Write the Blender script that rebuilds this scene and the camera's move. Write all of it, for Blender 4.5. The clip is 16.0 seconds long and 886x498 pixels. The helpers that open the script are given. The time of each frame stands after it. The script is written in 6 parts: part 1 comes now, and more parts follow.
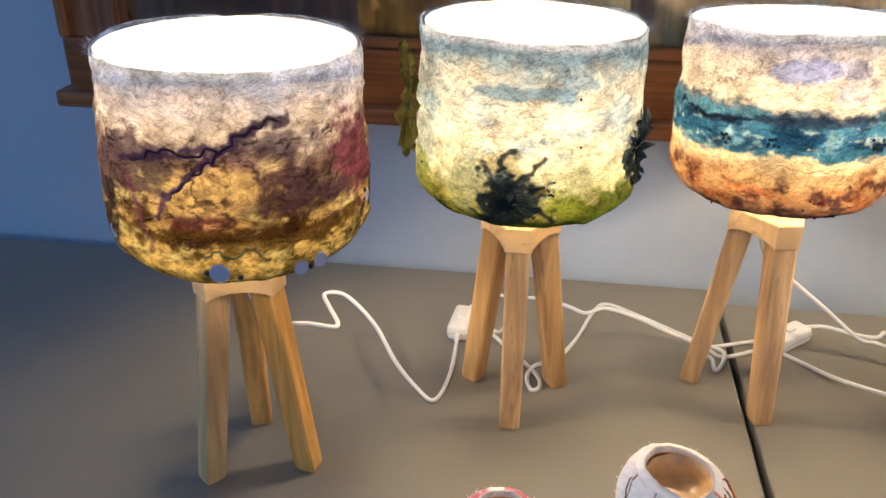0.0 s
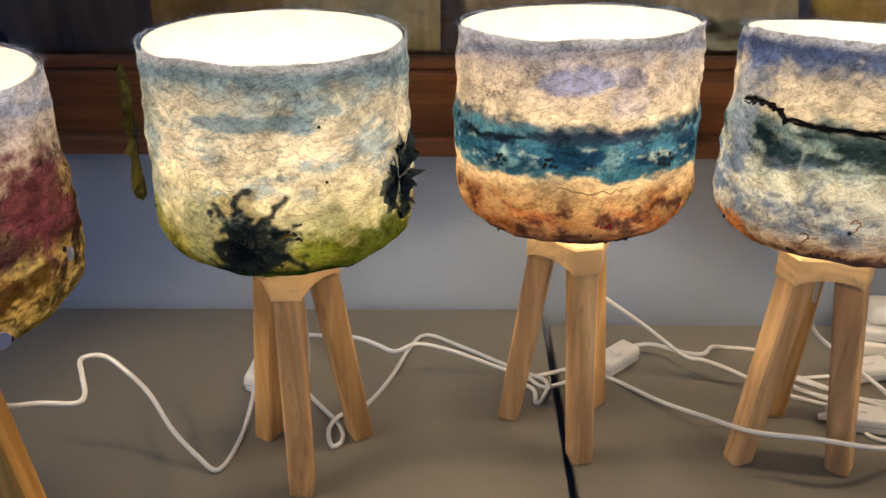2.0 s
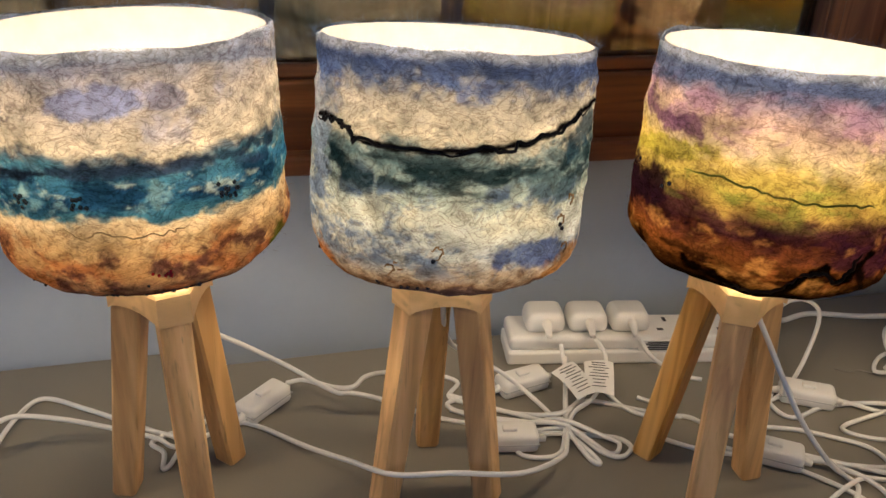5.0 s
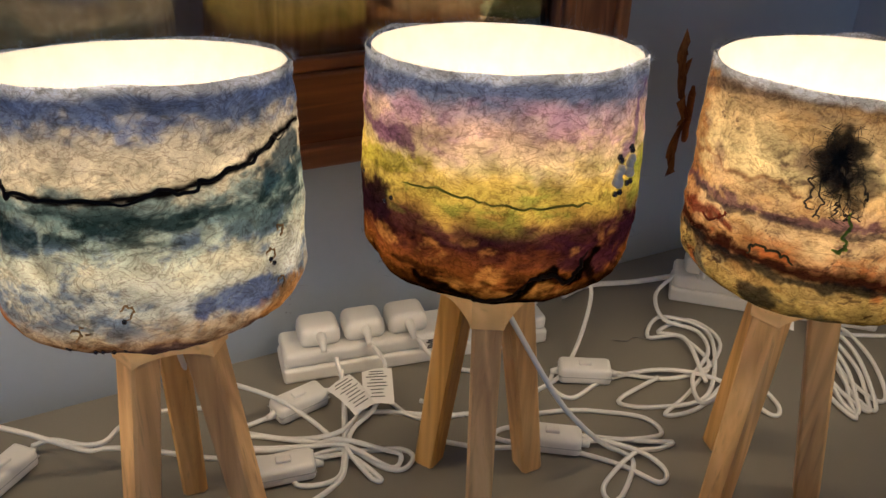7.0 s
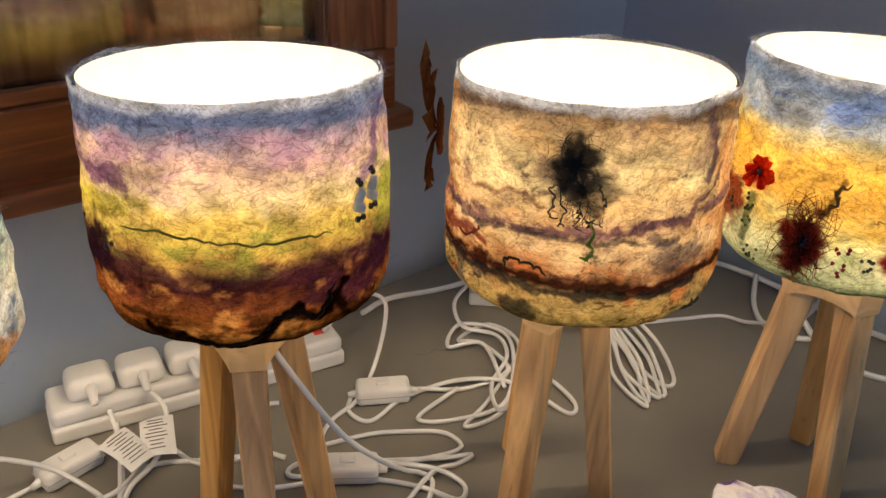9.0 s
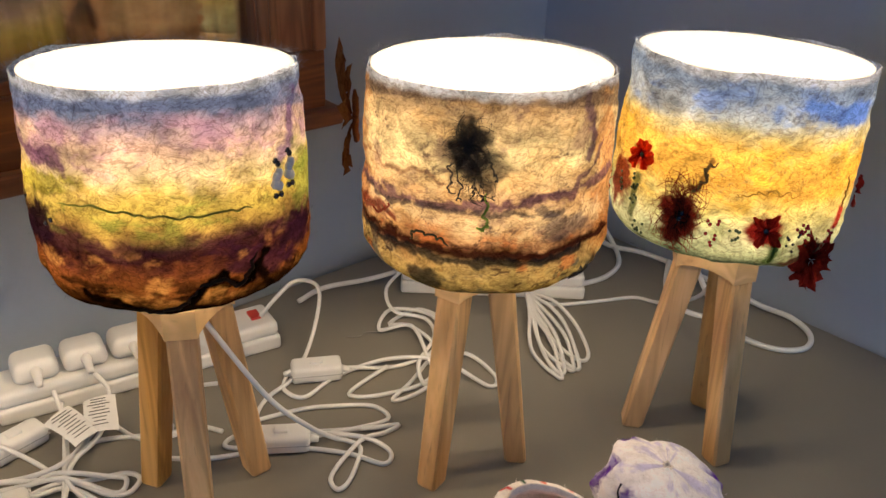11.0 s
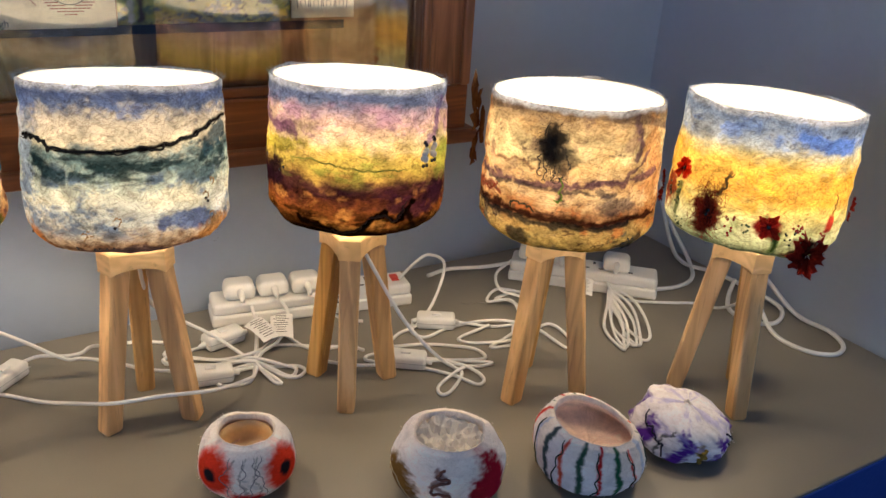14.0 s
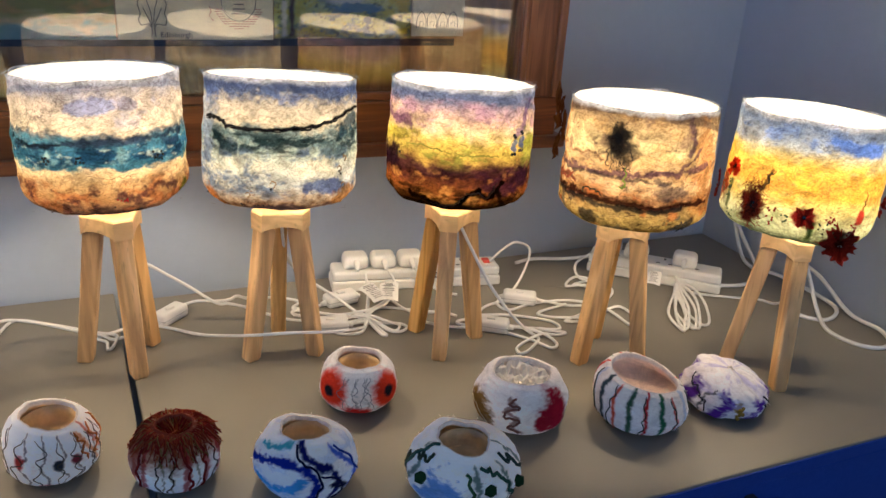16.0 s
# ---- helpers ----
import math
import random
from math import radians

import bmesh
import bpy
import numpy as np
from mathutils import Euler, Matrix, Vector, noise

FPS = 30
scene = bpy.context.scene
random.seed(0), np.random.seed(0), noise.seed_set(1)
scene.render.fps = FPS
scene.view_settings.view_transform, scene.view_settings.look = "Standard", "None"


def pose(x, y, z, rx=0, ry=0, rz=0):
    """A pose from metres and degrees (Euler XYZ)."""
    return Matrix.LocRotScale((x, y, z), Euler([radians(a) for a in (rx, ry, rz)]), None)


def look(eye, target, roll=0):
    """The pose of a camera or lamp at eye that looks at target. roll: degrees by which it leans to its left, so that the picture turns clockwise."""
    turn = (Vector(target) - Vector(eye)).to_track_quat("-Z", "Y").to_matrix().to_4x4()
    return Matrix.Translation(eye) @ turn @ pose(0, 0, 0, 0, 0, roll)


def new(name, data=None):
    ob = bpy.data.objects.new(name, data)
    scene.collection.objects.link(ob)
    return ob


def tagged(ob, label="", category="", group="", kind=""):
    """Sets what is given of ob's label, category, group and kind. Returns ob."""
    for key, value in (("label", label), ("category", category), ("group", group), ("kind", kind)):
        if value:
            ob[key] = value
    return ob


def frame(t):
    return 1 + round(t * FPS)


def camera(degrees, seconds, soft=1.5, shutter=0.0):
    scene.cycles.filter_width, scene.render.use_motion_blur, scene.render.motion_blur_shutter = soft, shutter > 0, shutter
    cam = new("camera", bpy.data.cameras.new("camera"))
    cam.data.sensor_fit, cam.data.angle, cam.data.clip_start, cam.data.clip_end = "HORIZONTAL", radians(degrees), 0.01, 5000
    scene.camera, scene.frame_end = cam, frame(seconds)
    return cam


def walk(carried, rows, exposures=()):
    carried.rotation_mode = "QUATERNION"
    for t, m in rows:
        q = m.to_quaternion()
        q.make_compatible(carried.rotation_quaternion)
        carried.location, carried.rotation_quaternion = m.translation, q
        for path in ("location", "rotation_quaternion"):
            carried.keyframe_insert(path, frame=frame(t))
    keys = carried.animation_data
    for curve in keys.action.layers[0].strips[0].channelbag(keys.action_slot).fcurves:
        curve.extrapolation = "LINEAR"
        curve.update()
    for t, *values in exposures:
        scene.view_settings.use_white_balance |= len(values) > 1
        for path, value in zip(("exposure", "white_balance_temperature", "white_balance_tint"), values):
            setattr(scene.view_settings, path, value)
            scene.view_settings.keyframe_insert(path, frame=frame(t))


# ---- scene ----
cam = camera(55.5, 16.0)
PATH = [
    (0, (0.247, 0.054, 1.316), (-0.017, 1.815, 0.406), 0.1),
    (0.5, (0.27, 0.079, 1.317), (0.075, 1.85, 0.407), -0.0),
    (1, (0.297, 0.113, 1.314), (0.144, 1.885, 0.398), -0.9),
    (1.5, (0.328, 0.144, 1.307), (0.236, 1.92, 0.392), -0.6),
    (2, (0.357, 0.172, 1.303), (0.316, 1.952, 0.391), -0.5),
    (2.5, (0.386, 0.194, 1.297), (0.393, 1.971, 0.379), -0.2),
    (3, (0.412, 0.218, 1.293), (0.483, 1.992, 0.371), 0.3),
    (3.5, (0.445, 0.235, 1.285), (0.613, 2.002, 0.364), 1.0),
    (4, (0.472, 0.239, 1.282), (0.741, 1.996, 0.365), 1.5),
    (4.2, (0.484, 0.246, 1.283), (0.794, 1.997, 0.368), 1.7),
    (6.3, (0.571, 0.275, 1.305), (1.278, 1.888, 0.357), 1.9),
    (6.5, (0.589, 0.282, 1.308), (1.311, 1.878, 0.344), 1.3),
    (7, (0.61, 0.285, 1.305), (1.435, 1.835, 0.348), 1.5),
    (7.5, (0.635, 0.291, 1.304), (1.547, 1.793, 0.348), 1.4),
    (8, (0.649, 0.289, 1.307), (1.654, 1.731, 0.353), 1.8),
    (8.5, (0.667, 0.283, 1.309), (1.742, 1.68, 0.362), 2.0),
    (9, (0.689, 0.282, 1.308), (1.812, 1.639, 0.36), 1.8),
    (9.5, (0.707, 0.272, 1.306), (1.9, 1.576, 0.37), 2.0),
    (9.7, (0.712, 0.268, 1.307), (1.937, 1.544, 0.373), 2.2),
    (11.8, (0.634, 0.141, 1.318), (1.779, 1.52, 0.431), 2.9),
    (12, (0.627, 0.123, 1.319), (1.745, 1.531, 0.442), 3.1),
    (12.5, (0.601, 0.078, 1.328), (1.67, 1.537, 0.473), 3.5),
    (13, (0.576, 0.039, 1.335), (1.619, 1.53, 0.504), 3.6),
    (13.5, (0.54, -0.015, 1.347), (1.552, 1.509, 0.54), 3.7),
    (14, (0.507, -0.06, 1.358), (1.493, 1.48, 0.549), 3.8),
    (14.5, (0.483, -0.112, 1.365), (1.453, 1.445, 0.569), 4.0),
    (15, (0.453, -0.168, 1.367), (1.39, 1.416, 0.585), 4.1),
    (15.5, (0.43, -0.217, 1.37), (1.317, 1.402, 0.6), 4.3),
    (16, (0.416, -0.261, 1.373), (1.202, 1.414, 0.615), 3.8),
]
walk(cam, [(t, look(eye, target, roll)) for t, eye, target, roll in PATH],
     [(0.0, 0.15), (0.5, 0.0), (1.5, -0.5), (2.5, -0.6), (4.0, -0.65), (6.5, -0.95), (7.5, -0.98), (8.5, -0.75), (9.5, -0.5), (12.0, -0.45), (13.5, -0.4), (14.5, -0.2), (16.0, -0.12)])

# ---- light ----
world = bpy.data.worlds.new("World")
scene.world = world
world.use_nodes = True
wn = world.node_tree.nodes
sky = wn.new("ShaderNodeTexSky")
sky.sky_type, sky.sun_disc = "NISHITA", False
sky.sun_elevation, sky.sun_rotation = radians(35), radians(200)
world.node_tree.links.new(sky.outputs[0], wn["Background"].inputs[0])
wn["Background"].inputs[1].default_value = 0.08

LAMP_WATTS = 3.0
LAMP_COLOR = (1.0, 0.785, 0.54)


def window_light(name, m, w, h, watts, color):
    lamp = bpy.data.lights.new(name, "AREA")
    lamp.shape, lamp.size, lamp.size_y, lamp.energy, lamp.color = "RECTANGLE", w, h, watts, color
    ob = new(name, lamp)
    ob.matrix_world = m
    return ob


window_light("daylight_left", look((-2.32, 0.1, 1.55), (0.5, 0.5, 0.9)), 1.3, 1.1, 16, (0.10, 0.40, 1.0))
window_light("daylight_rear", look((0.9, -2.92, 1.6), (0.9, 0.6, 0.8)), 1.5, 1.1, 16, (0.40, 0.64, 1.0))


# ---- materials ----
class Nodes:
    def __init__(self, name):
        self.mat = bpy.data.materials.new(name)
        self.mat.use_nodes = True
        self.tree = self.mat.node_tree
        self.n = self.tree.nodes
        self.bsdf = self.n["Principled BSDF"]
        self.out = self.n["Material Output"]

    def add(self, kind, **inputs):
        node = self.n.new("ShaderNode" + kind)
        for key, value in inputs.items():
            self.put(node, key, value)
        return node

    def put(self, node, key, value):
        sock = node.inputs[int(key[1:])] if key[0] == "_" and key[1:].isdigit() else node.inputs[key.replace("_", " ")]
        if isinstance(value, bpy.types.NodeSocket):
            self.tree.links.new(value, sock)
        else:
            sock.default_value = value

    def coords(self, scale=(1, 1, 1), kind="Object"):
        tc = self.add("TexCoord")
        mp = self.add("Mapping", Vector=tc.outputs[kind], Scale=scale)
        return mp.outputs[0]

    def noise(self, vec, scale, detail=4.0, rough=0.55, distort=0.0):
        return self.add("TexNoise", Vector=vec, Scale=scale, Detail=detail, Roughness=rough, Distortion=distort)

    def ramp(self, fac, stops):
        r = self.add("ValToRGB", Fac=fac)
        e = r.color_ramp.elements
        while len(e) < len(stops):
            e.new(0.5)
        for el, (p, c) in zip(e, stops):
            el.position, el.color = p, (*c, 1) if len(c) == 3 else c
        return r.outputs[0]

    def mix(self, fac, a, b, blend="MIX"):
        m = self.n.new("ShaderNodeMix")
        m.data_type, m.blend_type = "RGBA", blend
        for sock, value in ((m.inputs[0], fac), (m.inputs[6], a), (m.inputs[7], b)):
            if isinstance(value, bpy.types.NodeSocket):
                self.tree.links.new(value, sock)
            elif isinstance(value, tuple):
                sock.default_value = (*value, 1)
            else:
                sock.default_value = value
        return m.outputs[2]

    def math(self, op, a, b=0.0):
        m = self.n.new("ShaderNodeMath")
        m.operation = op
        for k, v in enumerate((a, b)):
            self.put(m, "_%d" % k, v)
        return m.outputs[0]

    def bump(self, height, strength, distance):
        b = self.add("Bump", Height=height, Strength=strength, Distance=distance)
        return b.outputs[0]


def surface(name, color, rough=0.5, vary=0.12, scale=8.0, fine=90.0, bump=0.15, depth=0.001, metal=0.0, spec=0.5, coat=0.0, stretch=(1, 1, 1)):
    """A plain material with large stains, fine grain and a slight relief."""
    k = Nodes(name)
    v = k.coords(stretch)
    big, small = k.noise(v, scale, 3), k.noise(v, fine, 6, 0.65)
    dark = tuple(c * (1 - vary) for c in color)
    light = tuple(min(1, c * (1 + vary)) for c in color)
    col = k.mix(k.ramp(big.outputs[0], [(0.3, (0, 0, 0)), (0.7, (1, 1, 1))]), dark, light)
    col = k.mix(k.math("MULTIPLY", k.ramp(small.outputs[0], [(0.35, (0, 0, 0)), (0.65, (1, 1, 1))]), 0.35), col, dark)
    k.put(k.bsdf, "Base Color", col)
    r = k.add("MapRange", Value=small.outputs[0], _3=max(0, rough - 0.08), _4=min(1, rough + 0.08))
    k.put(k.bsdf, "Roughness", r.outputs[0])
    k.put(k.bsdf, "Metallic", metal)
    k.put(k.bsdf, "Specular IOR Level", spec)
    k.put(k.bsdf, "Coat Weight", coat)
    k.put(k.bsdf, "Normal", k.bump(small.outputs[0], bump, depth))
    return k.mat


def wood(name, pale, mid, dark, across=55.0, along=3.5, axis=2, rough=0.5, rings=14.0):
    """Straight grained timber, its grain along the given axis; each piece is shifted by its own random."""
    k = Nodes(name)
    info = k.add("ObjectInfo")
    tc = k.add("TexCoord")
    shift = k.add("VectorMath", _0=tc.outputs["Object"], _1=(0, 0, 0))
    comb = k.add("CombineXYZ", X=k.math("MULTIPLY", info.outputs["Random"], 3.1), Y=k.math("MULTIPLY", info.outputs["Random"], 7.7), Z=info.outputs["Random"])
    k.put(shift, "_1", comb.outputs[0])
    s = [across] * 3
    s[axis] = along
    mp = k.add("Mapping", Vector=shift.outputs[0], Scale=tuple(s))
    grain = k.noise(mp.outputs[0], 1.0, 6, 0.6, 0.6)
    s2 = [rings] * 3
    s2[axis] = 1.2
    mp2 = k.add("Mapping", Vector=shift.outputs[0], Scale=tuple(s2))
    ring = k.noise(mp2.outputs[0], 1.0, 2, 0.5, 1.2)
    bands = k.math("SINE", k.math("MULTIPLY", ring.outputs[0], 42.0))
    bands = k.math("ADD", k.math("MULTIPLY", bands, 0.5), 0.5)
    s3 = [across * 5] * 3
    s3[axis] = along * 4
    mp3 = k.add("Mapping", Vector=shift.outputs[0], Scale=tuple(s3))
    pore = k.noise(mp3.outputs[0], 1.0, 3, 0.5)
    col = k.ramp(grain.outputs[0], [(0.25, dark), (0.5, mid), (0.75, pale)])
    col = k.mix(k.math("MULTIPLY", bands, 0.5), col, dark)
    col = k.mix(k.ramp(pore.outputs[0], [(0.6, (0, 0, 0)), (0.76, (0.45, 0.45, 0.45))]), col, tuple(c * 0.5 for c in dark))
    tone = k.add("HueSaturation", Color=col, Value=k.add("MapRange", Value=info.outputs["Random"], _3=0.92, _4=1.18).outputs[0], Saturation=k.add("MapRange", Value=k.math("FRACT", k.math("MULTIPLY", info.outputs["Random"], 7.3)), _3=0.9, _4=1.12).outputs[0])
    k.put(k.bsdf, "Base Color", tone.outputs[0])
    k.put(k.bsdf, "Roughness", k.add("MapRange", Value=grain.outputs[0], _3=rough + 0.1, _4=rough - 0.1).outputs[0])
    k.put(k.bsdf, "Normal", k.bump(k.math("ADD", grain.outputs[0], pore.outputs[0]), 0.25, 0.0006))
    return k.mat


def felt(name, through_light=0.55, gain=1.0, fibre=0.55, gamma=1.0, lowest=0.4):
    """Wet-felted wool: its colours come from the laid fibres stored on the mesh, over them fine crossing hairs."""
    k = Nodes(name)
    k.n.remove(k.bsdf)
    att = k.n.new("ShaderNodeAttribute")
    att.attribute_name = "wool"
    v = k.coords((1, 1, 1.7))
    a = k.noise(v, 48.0, 3, 0.5, 2.4)
    b = k.noise(v, 120.0, 3, 0.5, 1.6)
    c = k.noise(v, 26.0, 4, 0.55, 3.0)
    hair_a = k.ramp(k.math("ABSOLUTE", k.math("SUBTRACT", a.outputs[0], 0.5)), [(0.0, (1, 1, 1)), (0.045, (0, 0, 0))])
    hair_b = k.ramp(k.math("ABSOLUTE", k.math("SUBTRACT", b.outputs[0], 0.5)), [(0.0, (1, 1, 1)), (0.06, (0, 0, 0))])
    hair_c = k.ramp(k.math("ABSOLUTE", k.math("SUBTRACT", c.outputs[0], 0.48)), [(0.0, (1, 1, 1)), (0.012, (0, 0, 0))])
    d = k.noise(k.coords((1, 1, 1.35)), 230.0, 2, 0.5, 2.2)
    hair_d = k.ramp(k.math("ABSOLUTE", k.math("SUBTRACT", d.outputs[0], 0.5)), [(0.0, (1, 1, 1)), (0.055, (0, 0, 0))])
    cloud = k.noise(v, 34.0, 4, 0.55, 0.9)
    drift = k.noise(v, 13.0, 5, 0.6, 0.8)
    dens = k.ramp(cloud.outputs[0], [(0.28, (lowest, lowest, lowest)), (0.66, (1.08, 1.08, 1.08))])
    thin = k.ramp(drift.outputs[0], [(0.32, (lowest + 0.25,) * 3), (0.68, (1.1, 1.1, 1.1))])
    raw = k.add("Gamma", Color=att.outputs["Color"], Gamma=gamma)
    col = k.mix(1.0, k.mix(1.0, raw.outputs[0], dens, "MULTIPLY"), thin, "MULTIPLY")
    deep = k.mix(1.0, col, (0.34, 0.28, 0.26), "MULTIPLY")
    col = k.mix(k.math("MULTIPLY", hair_a, fibre), col, deep)
    col = k.mix(k.math("MULTIPLY", hair_b, fibre * 0.4), col, deep)
    col = k.mix(k.math("MULTIPLY", hair_c, fibre), col, deep)
    col = k.mix(k.math("MULTIPLY", hair_d, fibre * 0.38), col, deep)
    col = k.mix(1.0, col, (gain, gain, gain), "MULTIPLY")
    nrm = k.bump(k.math("ADD", cloud.outputs[0], k.math("MULTIPLY", b.outputs[0], 0.5)), 0.5, 0.003)
    dif = k.add("BsdfDiffuse", Color=col, Roughness=0.9, Normal=nrm)
    if through_light > 0:
        tr = k.add("BsdfTranslucent", Color=col, Normal=nrm)
        mx = k.add("MixShader", Fac=through_light, _1=dif.outputs[0], _2=tr.outputs[0])
        k.put(k.out, "Surface", mx.outputs[0])
    else:
        k.put(k.out, "Surface", dif.outputs[0])
    return k.mat


def gauze(name):
    k = Nodes(name)
    k.n.remove(k.bsdf)
    n = k.noise(k.coords(), 60.0, 4)
    dif = k.add("BsdfDiffuse", Color=k.ramp(n.outputs[0], [(0.3, (0.82, 0.8, 0.76)), (0.7, (0.92, 0.91, 0.88))]))
    mx = k.add("MixShader", Fac=0.42, _1=dif.outputs[0], _2=k.add("BsdfTransparent").outputs[0])
    k.put(k.out, "Surface", mx.outputs[0])
    return k.mat


def glowing_glass(name):
    k = Nodes(name)
    k.n.remove(k.bsdf)
    em = k.add("Emission", Color=(*LAMP_COLOR, 1), Strength=6.0)
    mx = k.add("MixShader", Fac=0.15, _1=k.add("BsdfTransparent").outputs[0], _2=em.outputs[0])
    k.put(k.out, "Surface", mx.outputs[0])
    return k.mat


def clear_glass(name):
    k = Nodes(name)
    k.n.remove(k.bsdf)
    fres = k.add("Fresnel", IOR=1.9)
    mx = k.add("MixShader", Fac=fres.outputs[0], _1=k.add("BsdfTransparent", Color=(0.96, 0.97, 0.96, 1)).outputs[0], _2=k.add("BsdfGlossy", Color=(1, 1, 1, 1), Roughness=0.02).outputs[0])
    k.put(k.out, "Surface", mx.outputs[0])
    return k.mat


WALL = surface("pale_blue_painted_plaster", (0.40, 0.465, 0.56), 0.75, 0.05, 3.0, 60.0, 0.25, 0.0015)
CEIL = surface("white_ceiling_paint", (0.78, 0.78, 0.77), 0.8, 0.04, 2.0, 60.0, 0.2, 0.001)
FLOORM = surface("grey_carpet", (0.10, 0.10, 0.11), 0.95, 0.2, 6.0, 220.0, 0.6, 0.003)
TABLE = surface("grey_laminate", (0.218, 0.200, 0.168), 0.42, 0.06, 5.0, 420.0, 0.05, 0.0003)
EDGE = surface("dark_edging", (0.05, 0.05, 0.055), 0.5, 0.1, 10, 200)
BLUE = surface("blue_paint_and_edge_light", (0.003, 0.045, 0.30), 0.6, 0.15, 6.0, 150.0, 0.15, 0.0006)
STEEL = surface("grey_steel", (0.32, 0.33, 0.35), 0.38, 0.08, 10, 200, 0.1, 0.0004, 0.9)
RUBBER = wood("rubberwood", (0.90, 0.59, 0.27), (0.76, 0.45, 0.17), (0.42, 0.21, 0.07), 60, 4, 2, 0.5)
HEADW = wood("rubberwood_head", (0.92, 0.63, 0.30), (0.80, 0.52, 0.22), (0.60, 0.36, 0.14), 22, 3, 0, 0.5)
PINE = wood("stained_pine_rail", (0.40, 0.165, 0.065), (0.28, 0.105, 0.042), (0.12, 0.045, 0.02), 40, 2.2, 0, 0.38, 18)
PINEV = wood("stained_pine_stile", (0.40, 0.165, 0.065), (0.28, 0.105, 0.042), (0.12, 0.045, 0.02), 40, 2.2, 2, 0.38, 18)
BOARD = wood("brown_backing_board", (0.62, 0.38, 0.20), (0.42, 0.24, 0.12), (0.16, 0.085, 0.04), 34, 1.6, 2, 0.5, 9)
PLASTIC = surface("white_plastic", (0.80, 0.79, 0.76), 0.35, 0.03, 20, 300, 0.04, 0.0002)
CORD = surface("white_cord", (0.80, 0.79, 0.77), 0.45, 0.05, 40, 400, 0.05, 0.0002)
PAPER = surface("paper_tag", (0.82, 0.81, 0.78), 0.7, 0.04, 30, 300, 0.1, 0.0003)
INK = surface("black_print", (0.03, 0.03, 0.03), 0.6)
REDP = surface("red_switch", (0.6, 0.05, 0.03), 0.3)
DARKP = surface("dark_plastic", (0.03, 0.03, 0.032), 0.4)
GREYP = surface("grey_fitting", (0.45, 0.45, 0.44), 0.4)
GLASS = clear_glass("picture_glass")
GAUZE = gauze("white_lining")
BULB = glowing_glass("frosted_bulb")
FELT = felt("felted_wool_shade", 0.72, 1.13, 0.64, 1.2, 0.58)
FELTB = felt("felted_wool_bowl", 0.14, 1.22, 0.15, 1.0, 0.85)
ORGANZA = felt("sheer_wool_petal", 0.6, 1.3, 0.6, 1.0, 0.5)
SEQUIN = surface("lilac_sequin", (0.55, 0.55, 0.72), 0.25, 0.1, 60, 300, 0.05, 0.0003, 0.0, 0.8)
BEAD = surface("dark_bead", (0.012, 0.014, 0.03), 0.2, 0.2, 60, 300, 0.05, 0.0003, 0.0, 0.7)
WHITEBEAD = surface("white_wool_dot", (0.80, 0.78, 0.76), 0.8, 0.05, 60, 300)
FOIL = surface("glossy_ochre_lining", (0.72, 0.48, 0.24), 0.24, 0.2, 40, 200, 0.3, 0.001)
REDBEAD = surface("red_bead", (0.25, 0.01, 0.015), 0.25, 0.2, 60, 300)
GREENBEAD = surface("green_bead", (0.03, 0.07, 0.015), 0.3, 0.2, 60, 300)
YARN = {}


def yarn(color):
    key = tuple(round(c, 3) for c in color)
    if key not in YARN:
        YARN[key] = surface("wool_yarn", color, 0.95, 0.25, 60, 500, 0.6, 0.0008, 0.0, 0.1)
    return YARN[key]


# ---- building helpers ----
def mesh_of(name, verts, faces, material, smooth=True):
    me = bpy.data.meshes.new(name)
    me.from_pydata([tuple(v) for v in verts], [], [tuple(f) for f in faces])
    if smooth:
        me.polygons.foreach_set("use_smooth", [True] * len(me.polygons))
    me.materials.append(material)
    return me


def piece(name, me, parent, label="", m=None):
    ob = new(name, me)
    ob.parent = parent
    if m is not None:
        ob.matrix_basis = m
    return tagged(ob, label) if label else ob


def part(name, bm, material, parent, label="", m=None, smooth=False):
    me = bpy.data.meshes.new(name)
    bm.to_mesh(me)
    bm.free()
    me.materials.append(material)
    if smooth:
        me.polygons.foreach_set("use_smooth", [True] * len(me.polygons))
    return piece(name, me, parent, label, m)


def box(sx, sy, sz, bevel=0.0, segs=2, at=(0, 0, 0)):
    """A box with rounded edges, its base at z = 0 of at."""
    bm = bmesh.new()
    bmesh.ops.create_cube(bm, size=1.0)
    for v in bm.verts:
        v.co = Vector((v.co.x * sx + at[0], v.co.y * sy + at[1], (v.co.z + 0.5) * sz + at[2]))
    if bevel > 0:
        bmesh.ops.bevel(bm, geom=list(bm.edges), offset=bevel, segments=segs, profile=0.5, affect="EDGES")
    return bm


def thing(name, m, label, category, group="", kind=""):
    ob = new(name)
    ob.empty_display_size = 0.05
    ob.matrix_basis = m
    return tagged(ob, label, category, group, kind)


def smooth_path(points, per=8):
    p = np.array(points, float)
    p = np.vstack([2 * p[0] - p[1], p, 2 * p[-1] - p[-2]])
    out = []
    for i in range(1, len(p) - 2):
        for s in np.linspace(0, 1, per, endpoint=False):
            a, b, c, d = p[i - 1 : i + 3]
            out.append(0.5 * (2 * b + (c - a) * s + (2 * a - 5 * b + 4 * c - d) * s * s + (3 * b - a - 3 * c + d) * s**3))
    out.append(p[-2])
    return np.array(out)


